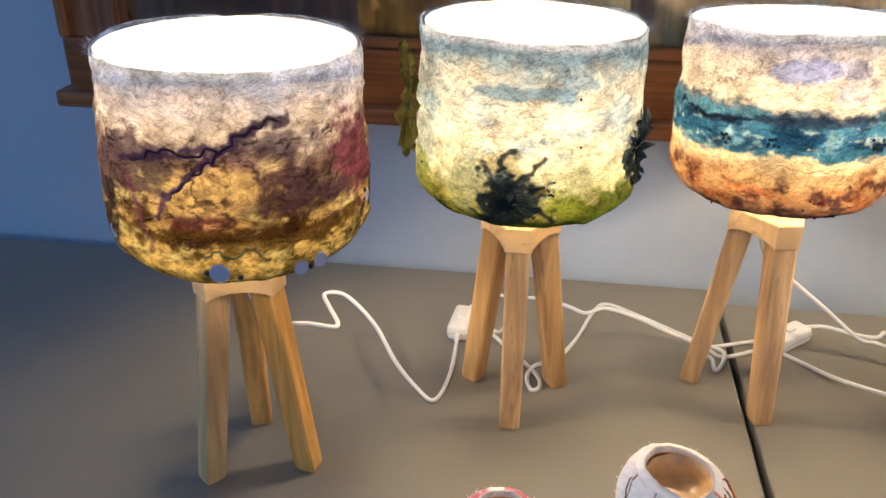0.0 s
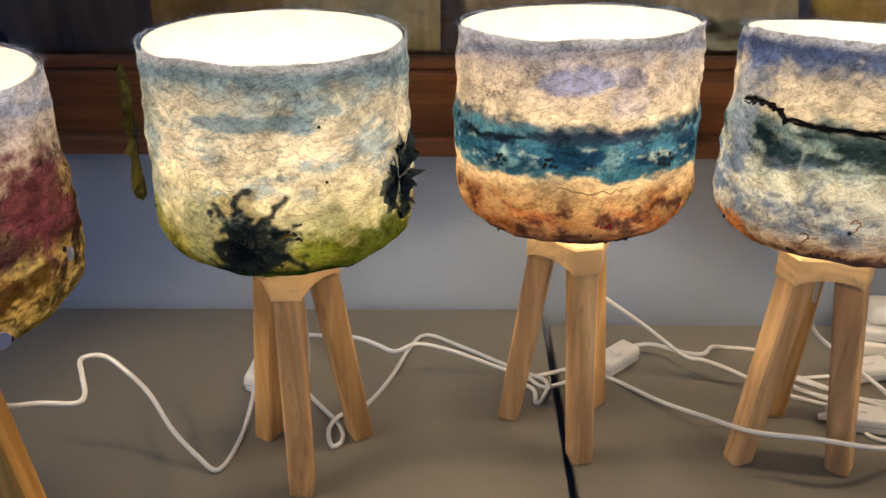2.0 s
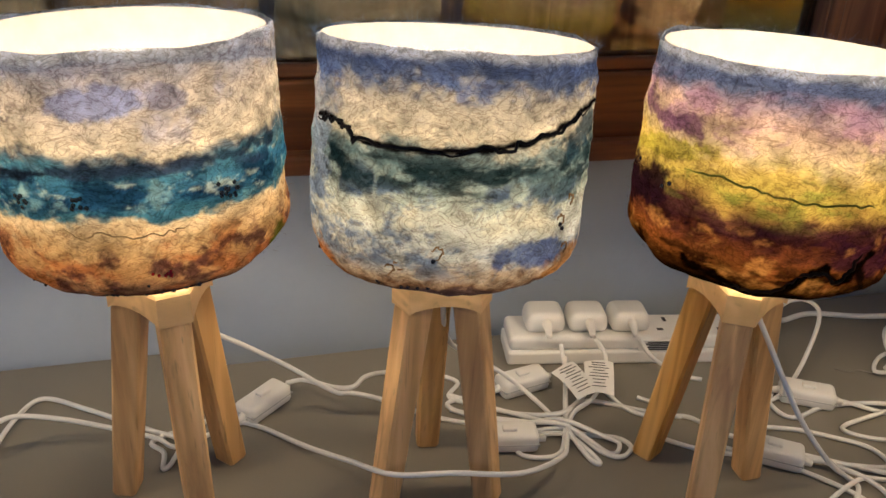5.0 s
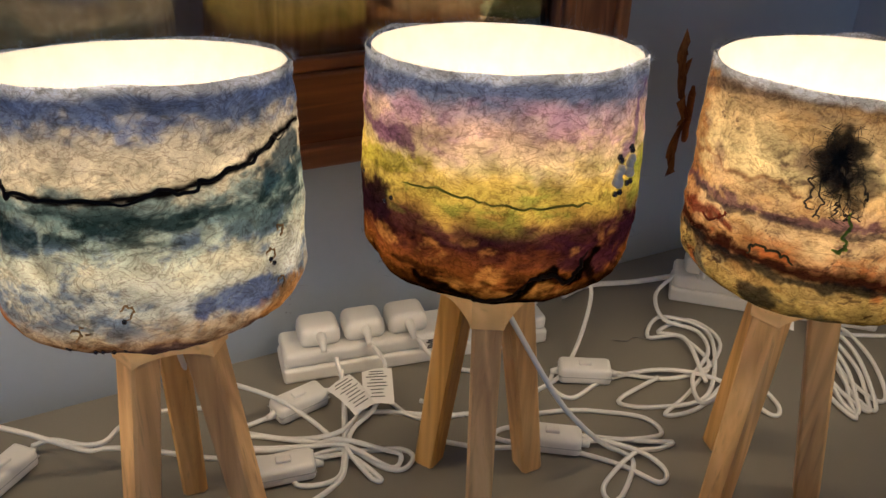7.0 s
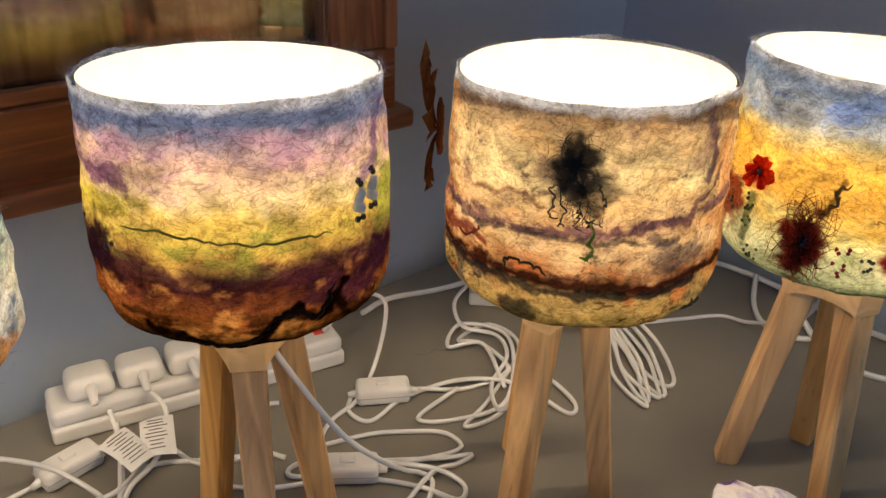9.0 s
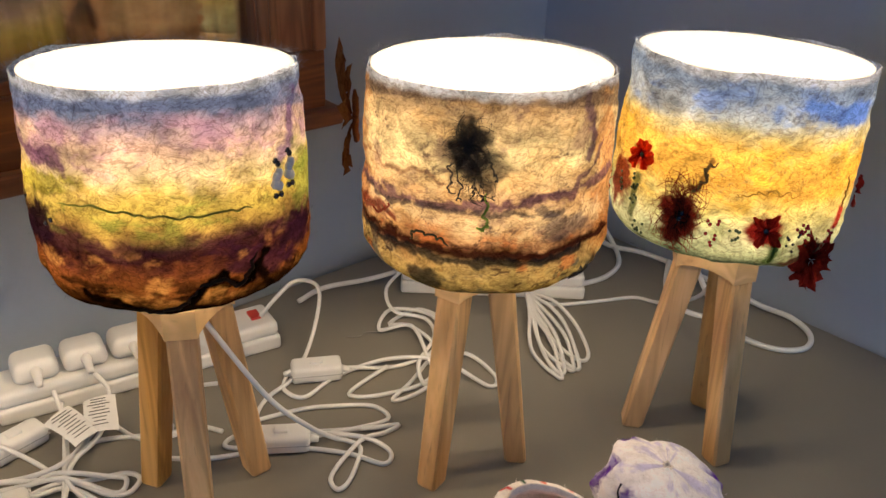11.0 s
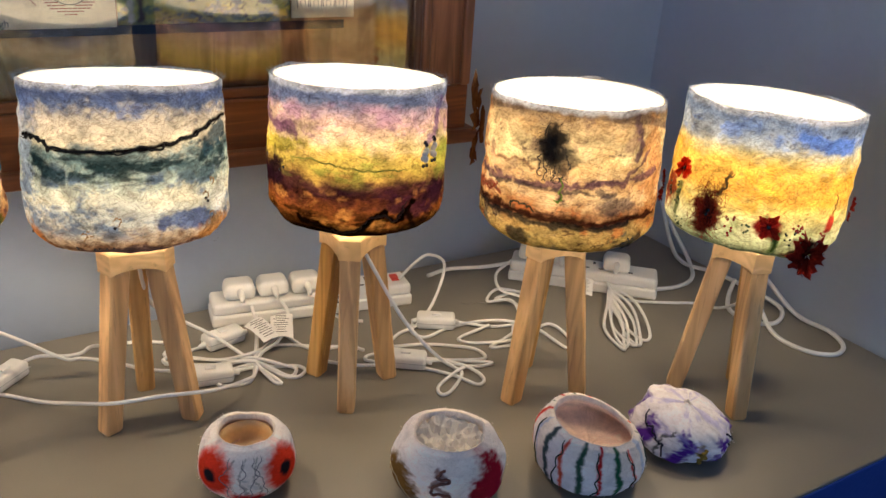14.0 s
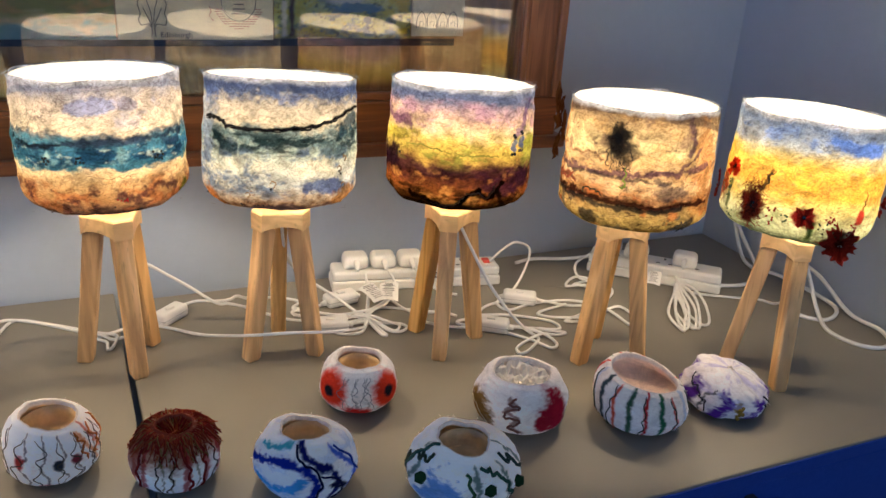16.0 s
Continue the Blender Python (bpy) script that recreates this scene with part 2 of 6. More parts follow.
def tube(points, radius, sides=8, per=8, taper=None):
    """Vertices and faces of a round cord along a smooth line."""
    p = smooth_path(points, per)
    n = len(p)
    t = np.gradient(p, axis=0)
    t /= np.linalg.norm(t, axis=1)[:, None] + 1e-12
    up = np.tile((0.0, 0.0, 1.0), (n, 1))
    side = np.cross(t, up)
    bad = np.linalg.norm(side, axis=1) < 0.2
    side[bad] = np.cross(t[bad], (1.0, 0.0, 0.0))
    side /= np.linalg.norm(side, axis=1)[:, None]
    for i in range(1, n):
        if side[i] @ side[i - 1] < 0:
            side[i] = -side[i]
    over = np.cross(side, t)
    ang = np.linspace(0, 2 * np.pi, sides, endpoint=False)
    r = np.full(n, radius) if taper is None else radius * np.interp(np.linspace(0, 1, n), *taper)
    verts = (p[:, None] + r[:, None, None] * (np.cos(ang)[None, :, None] * side[:, None] + np.sin(ang)[None, :, None] * over[:, None])).reshape(-1, 3)
    faces = [(i * sides + j, i * sides + (j + 1) % sides, (i + 1) * sides + (j + 1) % sides, (i + 1) * sides + j) for i in range(n - 1) for j in range(sides)]
    faces += [tuple(range(sides))[::-1], tuple((n - 1) * sides + j for j in range(sides))]
    return verts, faces


def lathe(profile, sides=32):
    """A bmesh turned from (radius, z) pairs."""
    bm = bmesh.new()
    rows = []
    for r, z in profile:
        rows.append([bm.verts.new((r * math.cos(2 * math.pi * i / sides), r * math.sin(2 * math.pi * i / sides), z)) for i in range(sides)])
    for a, b in zip(rows, rows[1:]):
        for i in range(sides):
            bm.faces.new((a[i], a[(i + 1) % sides], b[(i + 1) % sides], b[i]))
    bm.faces.new(rows[0][::-1])
    bm.faces.new(rows[-1])
    return bm


# ---- wool painting ----
def lattice(ix, iy, seed):
    h = (ix.astype(np.int64) * 374761393 + iy.astype(np.int64) * 668265263 + seed * 1442695041) & 0xFFFFFFFF
    h = ((h ^ (h >> 13)) * 1274126177) & 0xFFFFFFFF
    return ((h ^ (h >> 16)) & 0xFFFF) / 65535.0


def vnoise(x, y, seed):
    ix, iy = np.floor(x), np.floor(y)
    fx, fy = x - ix, y - iy
    fx, fy = fx * fx * (3 - 2 * fx), fy * fy * (3 - 2 * fy)
    a, b = lattice(ix, iy, seed), lattice(ix + 1, iy, seed)
    c, d = lattice(ix, iy + 1, seed), lattice(ix + 1, iy + 1, seed)
    return (a * (1 - fx) + b * fx) * (1 - fy) + (c * (1 - fx) + d * fx) * fy


def fbm(x, y, seed, octaves=4, fall=0.5):
    total, amp, norm = 0.0, 1.0, 0.0
    for o in range(octaves):
        total = total + amp * vnoise(x * 2**o, y * 2**o, seed + 17 * o)
        norm += amp
        amp *= fall
    return total / norm


def step(lo, hi, x):
    t = np.clip((x - lo) / (hi - lo), 0, 1)
    return t * t * (3 - 2 * t)


class Wool:
    """Colours laid on a sheet: a is the angle in radians to the right of the sheet's front, v runs from 0 below to 1 above."""

    def __init__(self, a, v, seed, wide=1.0, bow=0.0):
        self.a, self.v, self.seed, self.k = a, v, seed, wide
        self.x, self.y = a * wide, v * 1.5
        self.vb = v + bow * (1 - np.cos(np.clip(a, -1.6, 1.6)))
        self.w1 = fbm(self.x * 3.5, self.y * 6, seed, 4) - 0.5
        self.w2 = fbm(self.x * 3.5 + 40, self.y * 3.5, seed + 5, 4) - 0.5
        self.fine = fbm(self.x * 14, self.y * 20, seed + 9, 4) - 0.5
        self.col = np.ones((*a.shape, 3))

    def bands(self, stops, warp=0.10, rag=0.06):
        h = self.v + warp * self.w1 * 2 + rag * self.fine * 2
        ps = [p for p, _ in stops]
        self.col = np.stack([np.interp(h, ps, [c[i] for _, c in stops]) for i in range(3)], -1)

    def lay(self, mask, color):
        m = np.clip(mask, 0, 1)[..., None]
        self.col = self.col * (1 - m) + np.array(color) * m

    def blob(self, a0, v0, ra, rv, color, strength=1.0, rag=0.7):
        d = np.hypot((self.a - a0) / ra, (self.vb - v0) / rv)
        self.lay(strength * step(1.1, 0.62, d + rag * (self.w2 * 1.6 + self.fine * 1.2)), color)

    def mottle(self, color, scale=4.0, lo=0.5, hi=0.7, strength=0.6, v0=-1.0, v1=2.0, shift=0, flat=1.6):
        n = fbm(self.x * scale + 11 * shift, self.y * scale * flat + 3 * shift, self.seed + 31 + shift, 5, 0.6)
        self.lay(strength * step(lo, hi, n) * step(v0 - 0.06, v0 + 0.06, self.v) * step(v1 + 0.06, v1 - 0.06, self.v), color)

    def stroke(self, points, width, color, strength=1.0, wobble=0.02, rag=0.6):
        """A laid strand through (a, v) pairs."""
        p = smooth_path([(q[0], q[1], 0) for q in points], 5)[:, :2]
        ax = self.a + wobble * 3 * (fbm(self.x * 9, self.y * 9, self.seed + 51, 3) - 0.5)
        vx = self.vb + wobble * 3 * (fbm(self.x * 9 + 7, self.y * 9, self.seed + 57, 3) - 0.5)
        best = np.full(self.a.shape, 9.0)
        for (x0, y0), (x1, y1) in zip(p, p[1:]):
            ex, ey = x1 - x0, (y1 - y0) * 1.5
            px, py = ax - x0, (vx - y0) * 1.5
            t = np.clip((px * ex + py * ey) / (ex * ex + ey * ey + 1e-12), 0, 1)
            best = np.minimum(best, np.hypot(px - t * ex, py - t * ey))
        self.lay(strength * step(1.0, 0.35, best / width + rag * self.fine * 2), color)

    def veins(self, color, scale=5.0, width=0.05, strength=0.5, v0=-1.0, v1=2.0, shift=0, flat=2.2):
        n = fbm(self.x * scale + 5 * shift, self.y * scale * flat, self.seed + 71 + shift, 4, 0.55)
        m = step(width, width * 0.25, np.abs(n - 0.5)) * step(0.35, 0.6, fbm(self.x * 4, self.y * 4, self.seed + 91 + shift, 2))
        self.lay(strength * m * step(v0 - 0.05, v0 + 0.05, self.v) * step(v1 + 0.05, v1 - 0.05, self.v), color)


def lin(r, g, b):
    """A linear colour from display values of 0 to 255."""
    return tuple(((c / 255 + 0.055) / 1.055) ** 2.4 if c > 10 else c / 3294.6 for c in (r, g, b))


def colour_mesh(me, colours):
    att = me.color_attributes.new("wool", "FLOAT_COLOR", "POINT")
    full = np.ones((len(me.vertices), 4), np.float32)
    full[:, :3] = colours
    att.data.foreach_set("color", full.ravel())


# ---- the room ----
def slab(name, x0, x1, y0, y1, z0, z1, material, label, category):
    bm = box(x1 - x0, y1 - y0, z1 - z0)
    ob = part(name, bm, material, None)
    ob.location = ((x0 + x1) / 2, (y0 + y1) / 2, z0)
    return tagged(ob, label, category, "", "structure")


def wall_with_opening(name, length, height, thick, opening, m, label):
    """A wall along its local x from 0, with an opening of (x0, x1, z0, z1)."""
    bm = bmesh.new()
    ox0, ox1, oz0, oz1 = opening
    for x0, x1, z0, z1 in ((0, ox0, 0, height), (ox1, length, 0, height), (ox0, ox1, 0, oz0), (ox0, ox1, oz1, height)):
        b = box(x1 - x0, thick, z1 - z0, at=((x0 + x1) / 2, 0, z0))
        tmp = bpy.data.meshes.new("t")
        b.to_mesh(tmp)
        b.free()
        bm.from_mesh(tmp)
        bpy.data.meshes.remove(tmp)
    ob = part(name, bm, WALL, None)
    ob.matrix_basis = m
    return tagged(ob, label, "wall", "", "structure")


TOP = 0.75
slab("floor", -2.6, 2.0, -3.2, 1.5, -0.1, 0.0, FLOORM, "dark grey carpeted floor under the tables", "floor")
slab("ceiling", -2.6, 2.0, -3.2, 1.5, 2.6, 2.7, CEIL, "plain white painted ceiling", "ceiling")
back = slab("wall_north", -2.45, 1.74, -0.06, 0.06, 0.0, 2.6, WALL, "pale blue painted plaster wall behind the lamps", "wall")
back.matrix_basis = Matrix.Translation((0.3, 1.092, 0)) @ pose(0, 0, 0, 0, 0, -1.35) @ Matrix.Translation((-0.65, 0.06, 0))
slab("wall_east", 1.655, 1.775, -3.1, 1.3, 0.0, 2.6, WALL, "pale blue painted plaster wall at the table end", "wall")
wall_with_opening("wall_west", 4.3, 2.6, 0.12, (2.4, 3.9, 0.95, 2.15), pose(-2.44, -3.1, 0, 0, 0, 90), "pale blue plaster wall with a window opening")
wall_with_opening("wall_south", 4.25, 2.6, 0.12, (2.0, 4.2, 0.95, 2.15), pose(-2.5, -3.04, 0), "pale blue plaster wall with a window opening")


# ---- tables ----
def folding_table(x0, x1, y0, y1, label, panel):
    cx, cy, w, d = (x0 + x1) / 2, (y0 + y1) / 2, x1 - x0, y1 - y0
    t = thing("table", pose(cx, cy, 0), label, "table", "tables along the wall")
    part("tabletop", box(w, d, 0.022, 0.0025, 2, (0, 0, TOP - 0.022)), TABLE, t, "grey laminate top")
    part("edge_band", box(w - 0.006, d - 0.006, 0.004, 0, 1, (0, 0, TOP - 0.0265)), EDGE, t, "dark edging strip")
    for sx in (-1, 1):
        for sy in (-1, 1):
            part("leg", box(0.035, 0.035, TOP - 0.027, 0.004, 2, (sx * (w / 2 - 0.06), sy * (d / 2 - 0.08), 0)), STEEL, t, "square steel leg")
    if panel:
        # Strip added so the tabletop's front edge looks lit by blue daylight.
        part("front_edging", box(w - 0.004, 0.003, 0.019, 0.001, 1, (0, -d / 2 - 0.0012, TOP - 0.0215)), BLUE, t, "blue strip standing in for blue light on the front edge")
        part("front_panel", box(w - 0.02, 0.018, 0.62, 0.003, 2, (0, -d / 2 + 0.014, TOP - 0.648)), BLUE, t, "deep blue painted front panel")
        part("panel_post", box(0.05, 0.012, 0.56, 0.003, 2, (0.13, -d / 2 - 0.001, TOP - 0.62)), BLUE, t, "blue upright on the panel")
        part("catch", box(0.016, 0.014, 0.010, 0.003, 2, (0.10, -d / 2 - 0.001, TOP - 0.052)), EDGE, t, "small dark catch")
    return t


folding_table(-0.742, 0.458, 0.355, 1.085, "grey laminate table pushed against the wall", True)
folding_table(0.466, 1.646, 0.355, 1.050, "grey laminate table with a deep blue front panel", True)


# ---- felted table lamps ----
R_SHADE, Z_LOW, Z_RIM = 0.1005, 0.245, 0.400
BOW = 0.13
NOD = 0.0


def glow(r, g, b):
    """The colour of wool that shows as this display colour when a warm bulb shines through it."""
    return tuple(min(0.95, c / k * 0.9) for c, k in zip(lin(r, g, b), (1.0, 0.86, 0.70)))


def shade_radius(v):
    v = np.asarray(v, float)
    low = np.clip(1 - v / 0.13, 0, 1)
    return R_SHADE + 0.0035 * np.sin(np.clip(v, 0, 1) * np.pi) * (1 - v) + 0.002 * (1 - v) - 0.013 * low**2.2


def on_shade(ref, a, v, off=0.0):
    v = v - BOW * (1 - math.cos(max(-1.6, min(1.6, a)))) if v < 0.97 else v
    r = float(shade_radius(v)) + off
    w = ref + a
    return Vector((r * math.cos(w), r * math.sin(w), Z_LOW + v * (Z_RIM - Z_LOW) + NOD * r * math.cos(a) * v))


def shade_mesh(ref, paint, seed):
    W, H = 600, 130
    a = np.linspace(-np.pi, np.pi, W, endpoint=False)
    v = np.linspace(0, 1, H)
    A, V = np.meshgrid(a, v)
    wool = Wool(A, V, seed, 1.0, BOW)
    paint(wool)
    wool.col = 0.86 * wool.col + 0.14 * wool.col.mean(-1, keepdims=True)
    # Pale top edge: the bright glow of the rim laid into the wool colour.
    wool.lay(0.85 * step(0.95, 0.995, V + 0.03 * wool.fine), glow(232, 226, 220))
    card = fbm(wool.x * 6, wool.y * 10, seed + 21, 5, 0.62)
    wool.col = wool.col * np.clip(0.42 + 1.05 * card, 0.45, 1.06)[..., None]
    wisp = fbm(wool.x * 5 + 9, wool.y * 9, seed + 23, 4, 0.55)
    wisp = step(0.035, 0.008, np.abs(wisp - 0.5)) * step(0.4, 0.6, fbm(wool.x * 3, wool.y * 3, seed + 25, 2))
    wool.col = wool.col * (1 - 0.28 * wisp)[..., None]
    # Weaker glow along the lower edge, darkened into the wool colour.
    low_dim = step(0.13, 0.0, V + 0.10 * wool.w1 + 0.05 * wool.fine)
    wool.col = wool.col * (1 - 0.5 * low_dim)[..., None]
    lum = wool.col.mean(-1)
    cx, sx = np.cos(A), np.sin(A)
    lump = fbm(cx * 4 + 30, sx * 4 + wool.y * 5 + 30, seed + 3, 4) - 0.5
    rad = shade_radius(V) + 0.0075 * lump + 0.0016 * (0.5 - lum) + 0.0012 * wool.fine
    z = Z_LOW + V * (Z_RIM - Z_LOW) + 0.0038 * (fbm(cx * 2.2 + 20, sx * 2.2 + 20, seed + 8, 3) - 0.5) * 2 * step(0.6, 1.0, V)
    z = z + 0.006 * (fbm(cx * 2.4 + 20, sx * 2.4 + 20, seed + 12, 3) - 0.5) * step(0.35, 0.0, V)
    z = z + NOD * rad * cx * V
    rows_r, rows_z, rows_c = [rad], [z], [wool.col]
    for dr, dz in ((0.0004, 0.0008), (0.0010, 0.0009), (0.0015, 0.0002)):
        rows_r.append((rad[-1] - dr)[None])
        rows_z.append((z[-1] + dz)[None])
        rows_c.append(wool.col[-1][None])
    low_r = (rad[0] - 0.004)[None]
    rows_r.insert(0, low_r)
    rows_z.insert(0, (z[0] + 0.002)[None])
    rows_c.insert(0, wool.col[0][None])
    r, z, c = np.vstack(rows_r), np.vstack(rows_z), np.concatenate(rows_c, 0)
    n = len(r)
    ang = ref + a
    verts = np.stack([r * np.cos(ang), r * np.sin(ang), z], -1).reshape(-1, 3)
    i, j = np.meshgrid(np.arange(n - 1), np.arange(W), indexing="ij")
    k = (j + 1) % W
    faces = np.stack([i * W + j, i * W + k, (i + 1) * W + k, (i + 1) * W + j], -1).reshape(-1, 4)
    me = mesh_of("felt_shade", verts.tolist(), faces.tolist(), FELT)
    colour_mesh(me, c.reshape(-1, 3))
    return me, wool


def fuzz_mesh(ref, wool, seed, count):
    """Loose wool hairs that stand off the felt, most of them along the rim."""
    rng = np.random.default_rng(seed)
    H, W = wool.v.shape
    verts, faces, cols = [], [], []
    for n in range(count):
        v = 1.0 if n % 3 else rng.random()
        a = rng.uniform(-np.pi, np.pi)
        base = on_shade(ref, a, v, 0.0005)
        out = Vector((math.cos(ref + a), math.sin(ref + a), 0))
        tang = Vector((-out.y, out.x, 0))
        way = (out * rng.uniform(-0.2 if v == 1.0 else 0.2, 0.7) + Vector((0, 0, 1)) * rng.uniform(-0.2, 0.8) + tang * rng.uniform(-0.9, 0.9)).normalized()
        bend = Vector(rng.uniform(-1, 1, 3)) * 0.6
        length = rng.uniform(0.003, 0.009)
        side = way.cross(Vector(rng.uniform(-1, 1, 3))).normalized() * 0.00007
        c = wool.col[min(H - 1, int(v * (H - 1))), int((a + np.pi) / (2 * np.pi) * W) % W]
        s = len(verts)
        for t in (0.0, 0.4, 0.75):
            p = base + way * length * t + bend * length * t * t * 0.5
            verts += [p - side * (1 - 0.5 * t), p + side * (1 - 0.5 * t)]
            cols += [c, c]
        verts.append(base + way * length + bend * length * 0.5)
        cols.append(c)
        faces += [(s, s + 1, s + 3, s + 2), (s + 2, s + 3, s + 5, s + 4), (s + 4, s + 5, s + 6)]
    me = mesh_of("wool_fuzz", verts, faces, FELT, False)
    colour_mesh(me, np.array(cols))
    return me


def petal_mesh(name, n_petals, size, colour, heart, seed, lift=0.35, ragged=0.5, width=0.55):
    """A ruffled sheer flower round the local origin, its face along local z."""
    rng = np.random.default_rng(seed)
    verts, faces, cols = [], [], []
    nu, nv = 7, 9
    for p in range(n_petals):
        ang = 2 * np.pi * p / n_petals + rng.uniform(-0.35, 0.35)
        L = size * rng.uniform(0.7, 1.15)
        wid = width * rng.uniform(0.8, 1.2)
        s = len(verts)
        for i in range(nv):
            t = i / (nv - 1)
            for j in range(nu):
                u = j / (nu - 1) * 2 - 1
                spread = u * wid * math.sin(min(1.0, t * 1.25 + 0.12) * math.pi * 0.62)
                rr = L * t * (1 - 0.25 * u * u + ragged * 0.35 * (rng.random() - 0.5) * t)
                w = ang + spread
                zz = lift * L * (0.25 + 0.6 * t - 0.35 * t * t) + 0.10 * L * math.sin(u * 5 + p) * t + ragged * 0.12 * L * (rng.random() - 0.5) * t
                verts.append((rr * math.cos(w), rr * math.sin(w), zz))
                f = step(0.15, 0.5, np.array(t)) * 1.0
                c = np.array(heart) * (1 - f) + np.array(colour) * f
                cols.append(c * rng.uniform(0.7, 1.15))
        for i in range(nv - 1):
            for j in range(nu - 1):
                q = s + i * nu + j
                faces.append((q, q + 1, q + nu + 1, q + nu))
    me = mesh_of(name, verts, faces, ORGANZA)
    colour_mesh(me, np.clip(np.array(cols), 0, 1))
    return me


def surface_frame(ref, a, v, off):
    o = on_shade(ref, a, v, off)
    z = Vector((math.cos(ref + a), math.sin(ref + a), 0))
    x = Vector((-z.y, z.x, 0))
    y = Vector((0, 0, 1))
    return Matrix(((x.x, y.x, z.x, o.x), (x.y, y.y, z.y, o.y), (x.z, y.z, z.z, o.z), (0, 0, 0, 1)))


BALL = None


def ball():
    global BALL
    if BALL is None:
        bm = bmesh.new()
        bmesh.ops.create_icosphere(bm, subdivisions=1, radius=1.0)
        BALL = bm
    return BALL.copy()


def bead_meshes():
    out = {}
    for key, m in (("white", WHITEBEAD), ("dark", BEAD), ("red", REDBEAD), ("green", GREENBEAD)):
        me = bpy.data.meshes.new("bead")
        b = ball()
        b.to_mesh(me)
        b.free()
        me.materials.append(m)
        me.polygons.foreach_set("use_smooth", [True] * len(me.polygons))
        out[key] = me
    return out


BEADS = bead_meshes()
bm = bmesh.new()
bmesh.ops.create_cone(bm, cap_ends=True, segments=20, radius1=1.0, radius2=0.92, depth=0.12)
DISC = bpy.data.meshes.new("sequin")
bm.to_mesh(DISC)
bm.free()
DISC.materials.append(SEQUIN)


class Shade:
    """Adds the sewn-on pieces to one shade."""

    def __init__(self, ob, ref):
        self.ob, self.ref = ob, ref

    def beads(self, key, spots, size=0.0016):
        for a, v in spots:
            m = surface_frame(self.ref, a, v, 0.0012) @ Matrix.Diagonal((size, size, size * 0.8, 1))
            piece("bead", BEADS[key], self.ob, "", m)

    def scatter(self, key, a0, v0, ra, rv, count, size, seed):
        rng = np.random.default_rng(seed)
        self.beads(key, [(a0 + ra * rng.uniform(-1, 1), v0 + rv * rng.uniform(-1, 1)) for _ in range(count)], size)

    def sequin(self, a, v, size):
        piece("sequin", DISC, self.ob, "", surface_frame(self.ref, a, v, 0.0022) @ Matrix.Diagonal((size, size, size, 1)))

    def thread(self, points, radius, colour, off=0.0012, wiggle=0.0, seed=0):
        rng = np.random.default_rng(seed)
        path = smooth_path([(p[0], p[1], 0) for p in points], 5)
        line = [on_shade(self.ref, p[0] + wiggle * rng.uniform(-1, 1), p[1] + wiggle * 0.7 * rng.uniform(-1, 1), off) for p in path]
        vs, fs = tube(line, radius, 5, 3, ([0, 0.1, 0.9, 1], [0.4, 1, 1, 0.3]))
        piece("thread", mesh_of("thread", vs, fs, yarn(colour)), self.ob)

    def flower(self, a, v, size, petals, colour, heart, seed, lift=0.3, ragged=0.6, width=0.5, off=0.001, label="sheer felted flower", stretch=1.0):
        me = petal_mesh("flower", petals, size, colour, heart, seed, lift, ragged, width)
        piece("flower", me, self.ob, label, surface_frame(self.ref, a, v, off) @ Matrix.Diagonal((1, stretch, 1, 1)))

    def shag(self, a, v, ra, rv, count, colour, seed, radius=0.0004):
        """Loose curled wool strands felted down round one spot."""
        rng = np.random.default_rng(seed)
        vs, fs = [], []
        for n in range(count):
            w = rng.uniform(0, 2 * np.pi)
            reach = rng.uniform(0.55, 1.15)
            bend = rng.normal(0, 0.5)
            line = []
            for i in range(7):
                t = i / 6 * reach
                q = w + bend * t + 0.35 * math.sin(5 * t + n)
                line.append(on_shade(self.ref, a + ra * t * math.cos(q), v + rv * t * math.sin(q), 0.0008 + 0.004 * math.sin(t * 2.2) * rng.random()))
            p, f = tube(line, radius, 4, 3, ([0, 1], [1.2, 0.5]))
            fs += [tuple(k + len(vs) for k in q) for q in f]
            vs += list(p)
        tagged(piece("wool_fluff", mesh_of("wool_fluff", vs, fs, yarn(colour)), self.ob), kind="stuff")


def leg_mesh():
    """One splayed leg, its length along z, its flat foot on z = 0, leaning out along x."""
    bm = bmesh.new()
    rings = []
    for z in (0.0, 0.003, 0.1, 0.193, 0.1955):
        x = 0.0535 + (0.0265 - 0.0535) * z / 0.1955
        s = 0.0105 + 0.0015 * z / 0.21 - (0.0012 if z in (0.0, 0.1955) else 0.0)
        c = 0.0022
        pts = [(s - c, -s), (s, -s + c), (s, s - c), (s - c, s), (-s + c, s), (-s, s - c), (-s, -s + c), (-s + c, -s)]
        rings.append([bm.verts.new((x + p, q, z)) for p, q in pts])
    for a, b in zip(rings, rings[1:]):
        for i in range(8):
            bm.faces.new((a[i], a[(i + 1) % 8], b[(i + 1) % 8], b[i]))
    bm.faces.new(rings[0][::-1])
    bm.faces.new(rings[-1])
    me = bpy.data.meshes.new("leg")
    bm.to_mesh(me)
    bm.free()
    me.materials.append(RUBBER)
    return me


